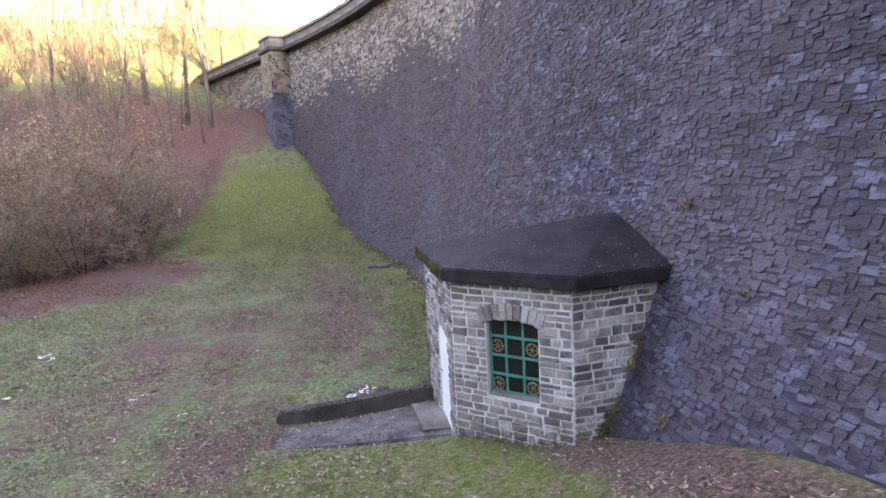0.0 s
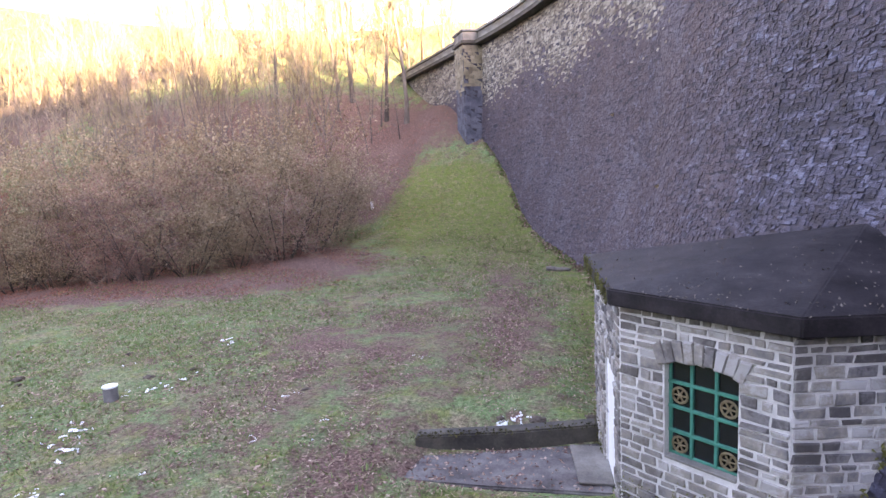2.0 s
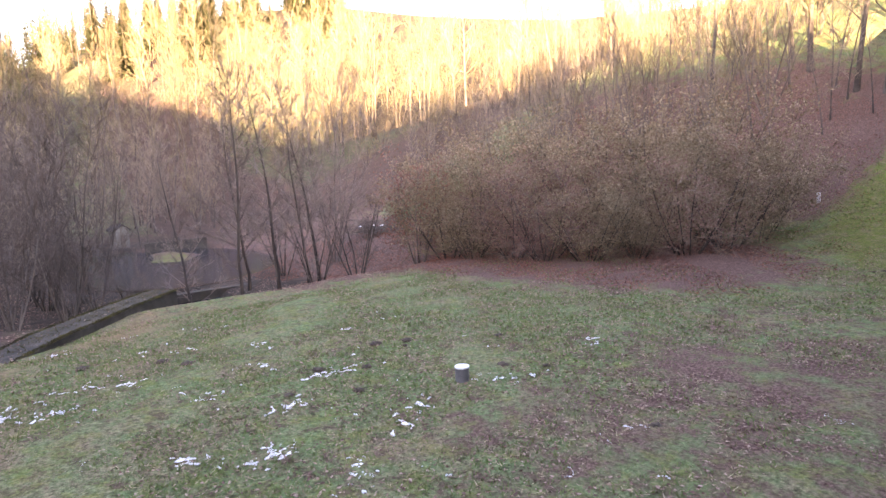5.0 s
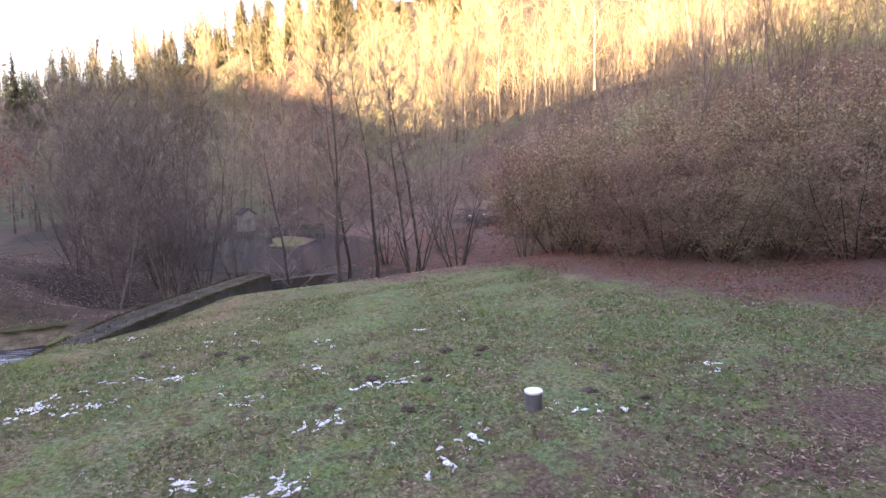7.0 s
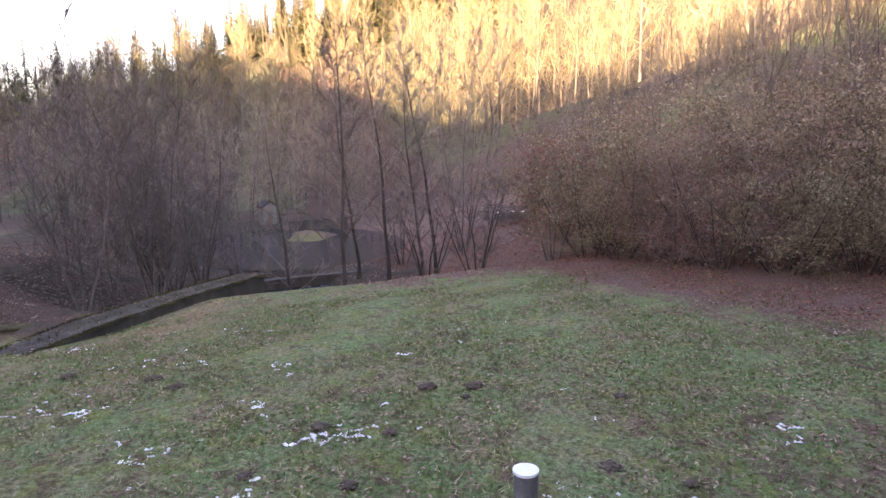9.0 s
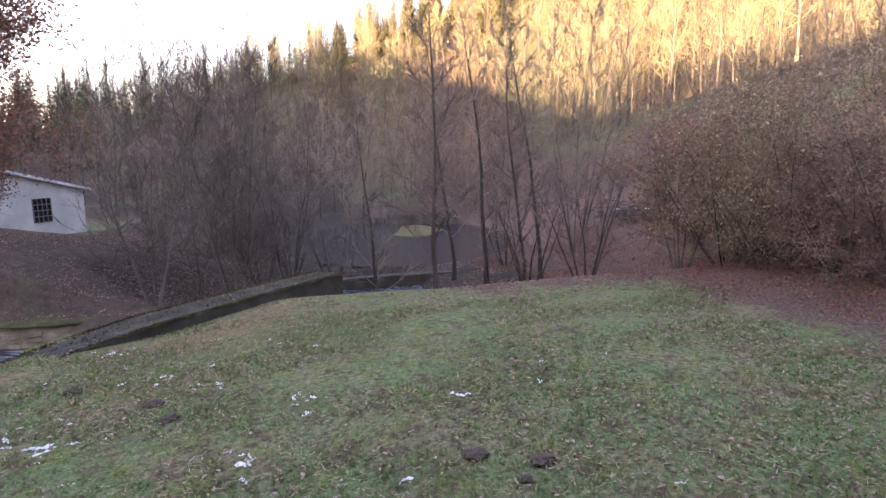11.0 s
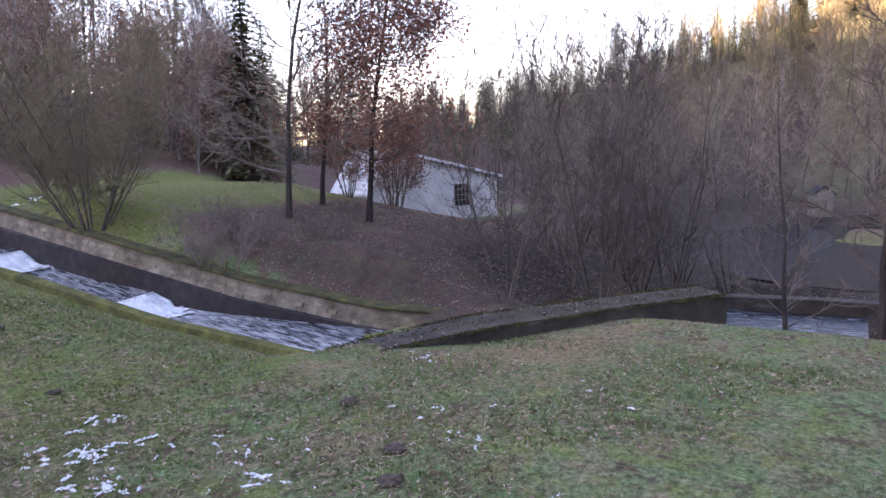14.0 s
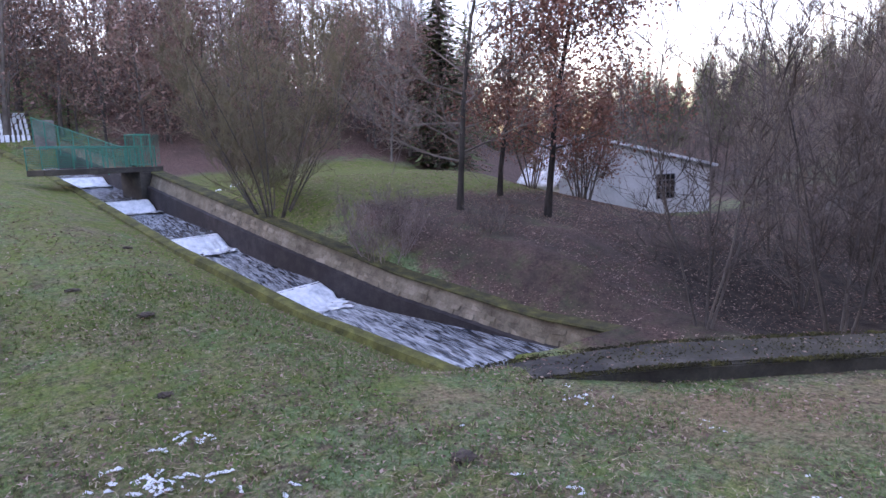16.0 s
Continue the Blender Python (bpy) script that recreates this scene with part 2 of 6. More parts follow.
def water_material(name, low, high, waves=0.6):
    """Dark running water with streaks of foam along the flow."""
    m = bpy.data.materials.new(name)
    m.use_nodes = True
    n, l = m.node_tree.nodes, m.node_tree.links
    b = n["Principled BSDF"]
    co, mp, t, r, bp, froth, more = (n.new("ShaderNode" + k) for k in ("TexCoord", "Mapping", "TexNoise", "ValToRGB", "Bump", "Attribute", "Math"))
    froth.attribute_name = "foam"
    more.operation = "MULTIPLY_ADD"
    more.inputs[1].default_value = 0.22
    mp.inputs["Scale"].default_value = (2.6, 0.45, 1)
    t.inputs["Scale"].default_value, t.inputs["Detail"].default_value, t.inputs["Distortion"].default_value = 2.6, 12, 1.4
    r.color_ramp.elements[0].position, r.color_ramp.elements[0].color = low, (0.02, 0.028, 0.04, 1)
    r.color_ramp.elements[1].position, r.color_ramp.elements[1].color = high, (0.62, 0.65, 0.68, 1)
    l.new(co.outputs["Object"], mp.inputs["Vector"])
    l.new(mp.outputs["Vector"], t.inputs["Vector"])
    l.new(froth.outputs["Fac"], more.inputs[0])
    l.new(t.outputs["Fac"], more.inputs[2])
    l.new(more.outputs[0], r.inputs["Fac"])
    l.new(r.outputs["Color"], b.inputs["Base Color"])
    l.new(t.outputs["Fac"], bp.inputs["Height"])
    bp.inputs["Strength"].default_value, bp.inputs["Distance"].default_value = waves, 0.08
    l.new(bp.outputs["Normal"], b.inputs["Normal"])
    b.inputs["Roughness"].default_value = 0.12
    return m


WATER, CALM, STILL = water_material("running_water", 0.42, 0.84), water_material("rippling_water", 0.55, 0.8), water_material("still_water", 0.8, 1.0, 0.02)


def ground_material():
    """Winter meadow: grass, straw and moss by noise; leaf litter, bare earth and understory shade by the ground's own
    marks.
    """
    m = bpy.data.materials.new("winter_meadow")
    m.use_nodes = True
    n, l = m.node_tree.nodes, m.node_tree.links
    b = n["Principled BSDF"]
    co = n.new("ShaderNodeTexCoord")

    def noise_at(scale, detail=6, rough=0.65):
        t = n.new("ShaderNodeTexNoise")
        t.inputs["Scale"].default_value, t.inputs["Detail"].default_value, t.inputs["Roughness"].default_value = scale, detail, rough
        l.new(co.outputs["Object"], t.inputs["Vector"])
        return t.outputs["Fac"]

    def ramp(fac, *stops):
        r = n.new("ShaderNodeValToRGB")
        while len(r.color_ramp.elements) < len(stops):
            r.color_ramp.elements.new(0.5)
        for e, (p, c) in zip(r.color_ramp.elements, stops):
            e.position, e.color = p, (*c, 1)
        l.new(fac, r.inputs["Fac"])
        return r.outputs["Color"]

    def blend(fac, a, c):
        x = n.new("ShaderNodeMix")
        x.data_type = "RGBA"
        l.new(fac, x.inputs["Factor"])
        l.new(a, x.inputs["A"])
        l.new(c, x.inputs["B"])
        return x.outputs["Result"]

    def mark(name, scale, gain):
        a = n.new("ShaderNodeAttribute")
        a.attribute_name = name
        x = n.new("ShaderNodeMath")
        x.operation = "MULTIPLY_ADD"
        x.inputs[1].default_value, x.inputs[2].default_value = gain, -gain / 2
        l.new(noise_at(scale, 5, 0.75), x.inputs[0])
        y = n.new("ShaderNodeMath")
        y.operation, y.use_clamp = "ADD", True
        l.new(a.outputs["Fac"], y.inputs[0])
        l.new(x.outputs[0], y.inputs[1])
        z = n.new("ShaderNodeMath")
        z.operation, z.use_clamp = "MULTIPLY_ADD", True
        z.inputs[1].default_value, z.inputs[2].default_value = 2.2, -0.6
        l.new(y.outputs[0], z.inputs[0])
        return z.outputs[0]

    fine = noise_at(11, 8, 0.9)
    grass = ramp(fine, (0.37, (0.041, 0.058, 0.025)), (0.49, (0.103, 0.176, 0.070)), (0.61, (0.230, 0.308, 0.145)))
    straw = ramp(fine, (0.37, (0.063, 0.041, 0.033)), (0.49, (0.200, 0.144, 0.095)), (0.61, (0.402, 0.297, 0.197)))
    patch = ramp(noise_at(0.55, 8, 0.78), (0.45, (0.05, 0.05, 0.05)), (0.62, (0.85, 0.85, 0.85)))
    meadow = blend(patch, grass, straw)
    sward = ramp(fine, (0.35, (0.055, 0.062, 0.012)), (0.50, (0.16, 0.175, 0.032)), (0.65, (0.29, 0.29, 0.075)))
    meadow = blend(ramp(noise_at(1.5, 6, 0.75), (0.50, (0, 0, 0)), (0.60, (0.5, 0.5, 0.5))), meadow, sward)
    bare = ramp(fine, (0.35, (0.035, 0.022, 0.018)), (0.50, (0.095, 0.062, 0.045)), (0.65, (0.22, 0.155, 0.105)))
    meadow = blend(ramp(noise_at(2.0, 7, 0.78), (0.52, (0, 0, 0)), (0.60, (0.8, 0.8, 0.8))), meadow, bare)
    mossy = blend(ramp(noise_at(2.2, 8, 0.85), (0.44, (0, 0, 0)), (0.62, (0.813, 0.704, 0.726))), ramp(fine, (0.32, (0.041, 0.060, 0.014)), (0.50, (0.111, 0.151, 0.028)), (0.68, (0.232, 0.251, 0.072))), straw)
    litter = ramp(noise_at(14, 5, 0.8), (0.34, (0.045, 0.022, 0.019)), (0.48, (0.112, 0.065, 0.052)), (0.62, (0.253, 0.163, 0.132)))
    earth = ramp(noise_at(3, 6, 0.7), (0.3, (0.02, 0.016, 0.013)), (0.6, (0.07, 0.055, 0.045)))
    withered = ramp(fine, (0.36, (0.075, 0.048, 0.03)), (0.49, (0.215, 0.15, 0.085)), (0.62, (0.40, 0.30, 0.18)))
    c = blend(mark("moss", 0.8, 1.9), meadow, mossy)
    c = blend(mark("withered", 0.9, 1.3), c, withered)
    gap = ramp(noise_at(7.5, 4, 0.7), (0.37, (0.65, 0.65, 0.65)), (0.46, (0, 0, 0)))
    c = blend(gap, c, ramp(fine, (0.35, (0.022, 0.022, 0.012)), (0.6, (0.07, 0.066, 0.032))))
    c = blend(mark("litter", 1.0, 2.0), c, litter)
    c = blend(mark("earth", 0.8, 0.7), c, earth)
    l.new(c, b.inputs["Base Color"])
    b.inputs["Roughness"].default_value, b.inputs["Specular IOR Level"].default_value = 0.95, 0.15
    bp = n.new("ShaderNodeBump")
    bp.inputs["Strength"].default_value, bp.inputs["Distance"].default_value = 0.8, 0.035
    l.new(noise_at(11, 8, 0.8), bp.inputs["Height"])
    l.new(bp.outputs["Normal"], b.inputs["Normal"])
    return m


EARTH = ground_material()


# ---- mesh helpers ----
def mesh(name, verts, faces, mat, smooth=False):
    """A mesh from arrays; faces are rows of equal length, or a list of such arrays."""
    verts = np.asarray(verts, np.float32).reshape(-1, 3)
    groups = [np.asarray(f, np.int32) for f in (faces if isinstance(faces, list) else [faces]) if len(f)]
    me = bpy.data.meshes.new(name)
    me.vertices.add(len(verts))
    me.vertices.foreach_set("co", verts.ravel())
    loops = np.concatenate([g.ravel() for g in groups])
    sizes = np.concatenate([np.full(len(g), g.shape[1], np.int32) for g in groups])
    me.loops.add(len(loops))
    me.loops.foreach_set("vertex_index", loops)
    me.polygons.add(len(sizes))
    me.polygons.foreach_set("loop_start", np.r_[0, np.cumsum(sizes)[:-1]].astype(np.int32))
    me.polygons.foreach_set("loop_total", sizes)
    me.polygons.foreach_set("use_smooth", np.full(len(sizes), smooth, bool))
    me.update(calc_edges=True)
    me.materials.append(mat)
    return me


def child(name, data, parent, label=""):
    ob = new(name, data)
    ob.parent = parent
    return tagged(ob, label)


def part(name, bm, mat, parent, label=""):
    me = bpy.data.meshes.new(name)
    bmesh.ops.recalc_face_normals(bm, faces=bm.faces)
    bm.to_mesh(me)
    bm.free()
    me.materials.append(mat)
    if parent is None:
        return tagged(new(name, me), label)
    return child(name, me, parent, label)


def box(bm, lo, hi, m=None, bevel=0.0):
    """A box between two corners, put by m, with bevelled edges."""
    made = bmesh.ops.create_cube(bm, size=1)["verts"]
    for v in made:
        v.co = Vector([(a + b) / 2 + c * (b - a) for a, b, c in zip(lo, hi, v.co)])
    if bevel:
        edges = {e for v in made for e in v.link_edges}
        made = list({v for f in bmesh.ops.bevel(bm, geom=list(edges), offset=bevel, segments=1, affect="EDGES")["faces"] for v in f.verts} | set(v for v in made if v.is_valid))
    if m is not None:
        for v in made:
            v.co = m @ v.co
    return bm


def boxed(lo, hi, m=None, bevel=0.0):
    return box(bmesh.new(), lo, hi, m, bevel)


def rod(bm, a, b, r, sides=8):
    """A round bar from a to b."""
    a, b = Vector(a), Vector(b)
    q = (b - a).to_track_quat("Z", "Y").to_matrix().to_4x4()
    bmesh.ops.create_cone(bm, cap_ends=True, segments=sides, radius1=r, radius2=r, depth=(b - a).length, matrix=Matrix.Translation((a + b) / 2) @ q)
    return bm


def tubes(segs, sides):
    """Tapered bars: rows of x0 y0 z0 x1 y1 z1 r0 r1."""
    s = np.asarray(segs, float)
    p0, p1 = s[:, :3], s[:, 3:6]
    d = p1 - p0
    d /= np.linalg.norm(d, axis=1, keepdims=True) + 1e-9
    ref = np.where(np.abs(d[:, 2:3]) > 0.9, [[1.0, 0, 0]], [[0, 0, 1.0]])
    a = np.cross(d, ref)
    a /= np.linalg.norm(a, axis=1, keepdims=True)
    b = np.cross(d, a)
    ang = np.arange(sides) * 2 * np.pi / sides
    ring = np.cos(ang)[None, :, None] * a[:, None] + np.sin(ang)[None, :, None] * b[:, None]
    v = np.concatenate([p0[:, None] + ring * s[:, 6, None, None], p1[:, None] + ring * s[:, 7, None, None]], 1)
    i, k = np.arange(len(s))[:, None] * 2 * sides, np.arange(sides)[None]
    j = (k + 1) % sides
    f = np.stack([i + k, i + j, i + sides + j, i + sides + k], -1).reshape(-1, 4)
    return v.reshape(-1, 3), f


def leaves(centres, size, rng, fold=0.25):
    """Small leaves folded along the midrib, turned every way."""
    n = len(centres)
    u = rng.normal(size=(n, 3))
    u /= np.linalg.norm(u, axis=1, keepdims=True)
    w = np.cross(u, rng.normal(size=(n, 3)))
    w /= np.linalg.norm(w, axis=1, keepdims=True) + 1e-9
    h = np.cross(u, w)
    s = size * rng.uniform(0.6, 1.3, (n, 1))
    c = np.asarray(centres, float)
    v = np.stack([c - u * s, c + w * s * 0.55 + h * s * fold, c + u * s, c - w * s * 0.55 + h * s * fold], 1)
    i = np.arange(n)[:, None] * 4
    return v.reshape(-1, 3), np.concatenate([i + [[0, 1, 2]], i + [[0, 2, 3]]])


def pipe(pts, radii, sides=7):
    """One closed-skinned stem through the points."""
    pts, k = np.asarray(pts, float), np.arange(sides)
    d = np.gradient(pts, axis=0)
    d /= np.linalg.norm(d, axis=1, keepdims=True)
    a = np.cross(d, [[0.31, 0.95, 0.02]])
    a /= np.linalg.norm(a, axis=1, keepdims=True)
    b = np.cross(d, a)
    ang = k * 2 * np.pi / sides
    v = pts[:, None] + (np.cos(ang)[None, :, None] * a[:, None] + np.sin(ang)[None, :, None] * b[:, None]) * np.asarray(radii)[:, None, None]
    i = np.arange(len(pts) - 1)[:, None] * sides
    j = (k + 1) % sides
    return v.reshape(-1, 3), np.stack([i + k, i + j, i + sides + j, i + sides + k], -1).reshape(-1, 4)


# ---- the lie of the land ----
def soft(v, k=1.0):
    return np.logaddexp(0, np.asarray(v, float) / k) * k


def step(a, b, v):
    t = np.clip((np.asarray(v, float) - a) / (b - a), 0, 1)
    return t * t * (3 - 2 * t)


FAR_EDGE = np.array([(-25.2, 2.0, -1.48), (-24.4, -0.4, -1.35), (-22.8, -4.4, -0.54), (-21.2, -9.5, 0.68), (-19.2, -20.1, 2.65), (-17.0, -33.0, 4.6)])
CHANNEL = 3.0


def edge_at(y):
    """The far rim of the overflow channel at y: x and z."""
    y = np.asarray(y, float)
    return np.interp(-y, -FAR_EDGE[:, 1], FAR_EDGE[:, 0]), np.interp(-y, -FAR_EDGE[:, 1], FAR_EDGE[:, 2])


def dam_foot(y):
    """The dam's foot line in plan."""
    y = np.asarray(y, float)
    bend = np.clip(y - 22, 0, 22)
    return 2.3 + 0.5 * step(16, 26, y) - 0.26 * (y - 9.1) - 0.012 * bend**2 - 0.53 * np.clip(y - 44, 0, None)


def mound_at(x, y):
    """A green tongue of land that reaches into the pond."""
    return np.exp(-(((x + 55.0 + 0.8 * np.sin(y * 1.3)) / 7.0) ** 2) - ((y - 11.6 + 0.6 * np.sin(x * 0.7)) / 3.0) ** 2)


def land(x, y):
    x, y = np.asarray(x, float), np.asarray(y, float)
    z = -1.0 + 0.2 * np.exp(-(((y - 17) / 7) ** 2)) * step(2, -6, x) * step(-27, -17, x)
    z = z + 1.7 * np.exp(-(((x - 4.5) / 4) ** 2) - ((y - 5) / 4) ** 2)
    z = z + 0.05 * soft(y - 19, 2)
    z = z - 0.44 * np.exp(-(((x + 23.5) / 5.5) ** 2) - ((y - 2) / 4.5) ** 2) - 0.25 * step(-19, -26, x) * step(18, 10, y) * step(-2, 2, y)
    z = z - 0.22 * step(-3.9, -3.2, x) * step(0.6, -0.2, x) * step(9.9, 10.4, y) * step(12.7, 12.1, y)
    # slope up to the dam's shoulder and the hill beyond
    foot = 36.2 - 0.004 * np.clip(-25 - x, 0, 75) ** 2 + 3.0 * step(-14, -18, x) * step(-26, -20, x)
    s = soft(y - foot, 1.5)
    far = 1 - 0.55 * step(-40, -120, x)
    z = z + (11.5 * (1 - np.exp(-s * 0.85 / 11.5)) + 15 * (1 - np.exp(-0.5 * soft(s - 16, 5) / 15))) * far
    z = z + 4 * step(-45, -80, x) * step(-25, -50, y)
    # the ridge that closes the valley, highest in the north-west; its unseen south-east heights are set to block the
    # sun
    way, out = np.degrees(np.arctan2(-x - 8, y - 8)), np.hypot(x + 8, y - 8)
    ridge = np.interp(way, [-152, -138, -123, -110, -20, 45, 58, 66, 75, 85, 92, 98, 106, 112, 120, 130, 142, 158, 176], [33, 37, 45, 47, 47, 51, 55, 58, 57, 48, 39, 32, 25, 20, 15, 11, 11, 12, 12])
    z = np.maximum(z, ridge * step(70, 200, out) - 1.5)
    # unseen hill in the south-east, added to keep sun off the near valley
    z = z + 11 * step(-36, -72, y) * step(-16, -4, x) * step(85, 55, x)
    # rise along the channel, bank of trees, wooded slope
    ex, ez = edge_at(y)
    rise = 0.18 * soft(1 - y, 1.5)
    z = z + np.where(x < ex, np.minimum(rise, 2.6 + 0 * rise), np.minimum(rise, 3.5)) * step(-44, -31, x)
    bank = step(0.3, 2.5, ex - x) * step(3, -2, y)
    z = z + 0.45 * bank * step(-44, -31, x)
    d = (x + 25) * -0.37 + (y + 27) * -0.93
    side = step(-9, 5, (x + 12) * 0.8 - (y - 11.3) * 0.6)
    crest = 13.5 + 5 * step(-45, -22, x)
    z = z + crest * (1 - np.exp(-0.6 * soft(d, 2) / crest)) * side
    # stream bed behind the training wall
    z = z - 1.9 * step(3.0, 0.5, np.abs((y - 9.5) - 0.05 * (x + 30))) * step(-29.5, -31.5, x) * step(-38, -36.3, x)
    z = z - 1.3 * step(-26, -31, x) * step(-4, 3, y) * step(26, 17, y) * step(-85, -65, x)
    z = z - 0.8 * step(1.0, 0.75, np.hypot((x + 50.5) / 12.5, (y - 11) / 8.5))
    z = z + 1.15 * mound_at(x, y)
    inside = (x > ex - 0.3) & (x < ex + CHANNEL + 0.15) & (y < 1.4) & (y > -34)
    z = np.where(inside, ez - 2.3, z)
    rim = step(ex + CHANNEL + 3.5, ex + CHANNEL + 0.1, x) * (x > ex + CHANNEL + 0.15) * step(2.2, 0.5, y) * (y > -34)
    z = z * (1 - rim) + (ez - 0.45) * rim
    rim = step(ex - 2.5, ex, x) * (x <= ex - 0.3) * (y < 1.4) * (y > -34)
    return z * (1 - rim) + (ez - 0.06) * rim


def ground_z(x, y):
    return float(land(x, y))


def spaced(lo, a, b, hi, cell, far):
    """Even steps between a and b that widen towards lo and hi."""
    mid = np.arange(a, b + cell / 2, cell)
    out = lambda span: cell * 1.0 * (np.expm1(np.linspace(0, 1, far) * 5.0) / np.expm1(5.0))[1:] / cell * span  # noqa: E731
    return np.r_[(a - out(a - lo))[::-1], mid, b + out(hi - b)]


xs, ys = spaced(-900, -34, 7, 700, 0.3, 60), spaced(-800, -24, 40, 900, 0.3, 60)
gx, gy = np.meshgrid(xs, ys)
gz = land(gx, gy)
rough_rng = np.random.RandomState(3)
for wave in range(14):
    a, k, ph = rough_rng.uniform(0, 6.28), rough_rng.uniform(0.4, 3.0), rough_rng.uniform(0, 6.28)
    gz += 0.009 * np.sin((gx * math.cos(a) + gy * math.sin(a)) * k + ph) * (np.abs(gx) < 120)
idx = np.arange(gx.size).reshape(gx.shape)
quads = np.stack([idx[:-1, :-1], idx[:-1, 1:], idx[1:, 1:], idx[1:, :-1]], -1).reshape(-1, 4)
ground = new("ground", mesh("ground", np.stack([gx, gy, gz], -1), quads, EARTH, True))
tagged(ground, "frosty winter meadow with moss, straw and fallen leaves", "ground", kind="structure")


def litter_at(x, y):
    x, y = np.asarray(x, float), np.asarray(y, float)
    bush = step(4.5, 0.5, np.hypot((x + 23) / 1.6, (y - 26) / 1.0) - 5)
    path = 0.72 * step(2.6, 0.2, np.hypot((x - dam_foot(y) + 3.2) / 0.9, (y - 20) / 5.5))
    gate = 0.75 * step(2.4, 0.2, np.hypot(x + 4.3, (y - 10.0) / 1.3))
    apron = 0.9 * step(1.4, 0.2, np.abs(x - 0.6 - dam_foot(y) + 0.9)) * step(11, 8, y)
    slope = step(35, 38.5, y) * step(-13, -18, x - 0.25 * (y - 38)) * step(-42, -32, x) * step(56, 47, y)
    bank = 0.72 * step(-22.5, -24.5, x) * step(4, 2.5, y) * step(-10.2, -8, y)
    glade = 0.9 * step(-23, -27, x) * step(11, 14, y) * step(34, 28, y)
    hillside = 0.85 * step(41, 46, y) * step(-60, -40, x) * step(58, 51, y)
    mead = 0.66 * np.exp(-(((x + 6.5) / 5) ** 2) - ((y - 16) / 9) ** 2)
    wood = step(-22, -27, y) * step(-16, -22, x)
    far = 0.8 * step(-46, -60, x) * step(-30, -20, y) * step(-85, -70, x) + 0.35 * step(-80, -90, x)
    return np.clip(np.max([far, hillside, bush, path, gate, apron, slope, bank, glade, mead, wood], 0), 0, 1)


def moss_at(x, y):
    tongue = 0.9 * step(8, 3, np.abs(x - dam_foot(y) + 3.5)) * step(17, 34, y) * step(44, 40, y)
    tongue = np.maximum(tongue, 0.7 * step(1.6, 0.3, np.abs(x - dam_foot(y) + 0.6)) * step(12, 14, y) * step(44, 40, y))
    lawn = 0.6 * step(6, 0, y) * step(-21, -19, x) * step(-40, -30, y)
    front = 1.0 * step(10.4, 9.4, y) * step(-4.5, -2.2, x)
    ex, ez = edge_at(y)
    rim = 0.9 * step(1.1, 0.5, np.abs(x - ex - CHANNEL - 0.3)) * step(3, 1, y)
    glade = 0.9 * step(4, 1, np.hypot(x + 28, (y + 1.5) * 1.5)) + 0.75 * step(0.2, 0.6, mound_at(x, y))
    green = 0.95 * step(-7.8, -9.5, y) * step(-26, -22, y) * step(-40, -36, x) * (x < ex)
    return np.clip(np.max([tongue, lawn, front, rim, glade, green], 0), 0, 1)


def withered_at(x, y):
    along = np.hypot(x + 23.3, (y - 5.4) * 1.1)
    strip = 0.55 * step(2.2, 0.3, np.abs((x + 19.7) * 0.57 + (y - 2.2) * 0.82)) * step(-17, -19.5, x)
    return np.clip(np.maximum(0.75 * step(4.8, 0.5, along), strip) * step(0.0, 0.4, (x + 19.7) * 0.57 + (y - 2.2) * 0.82), 0, 1)


def earth_at(x, y):
    stream = step(-27.5, -31, x) * step(-5, 1, y) * step(19, 14, y) * step(-90, -60, x)
    # understory shade put into the ground colour as earth; hill and bank darkened too
    darkened_floor = 0.2 * step(46, 54, y) * step(300, 200, y) + 0.6 * step(-50, -62, x) * step(-40, -20, y) + 0.45 * step(-24, -30, y) * step(-18, -24, x) + 0.62 * step(-22.5, -24.5, x) * step(-10, -8, y) * step(5, 3, y)
    return np.clip(np.maximum(stream, darkened_floor) - 1.2 * mound_at(x, y), 0, 1) * 0.9


for key, fn in (("litter", litter_at), ("moss", moss_at), ("withered", withered_at), ("earth", earth_at)):
    at = ground.data.attributes.new(key, "FLOAT", "POINT")
    at.data.foreach_set("value", fn(gx, gy).astype(np.float32).ravel())


# ---- the dam ----
def lean(z):
    """How far the dam's face has drawn back at height z."""
    h = np.asarray(z, float) + 0.6
    return np.where(h < 0, 0.45 * h, np.interp(h, [0, 0.75, 1.5, 2.25, 3, 3.75, 4.5, 5.25, 6, 7.5, 9, 11, 13.4], [0, 0.36, 0.70, 1.00, 1.27, 1.51, 1.72, 1.88, 2.0, 2.18, 2.31, 2.42, 2.5]))


CROWN = 12.2


def face_x(y, z):
    """The dam's face: the foot line, drawn back with height, a little steeper towards the far shoulder."""
    return dam_foot(y) + lean(z) * (1 - 0.2 * step(16, 28, y))


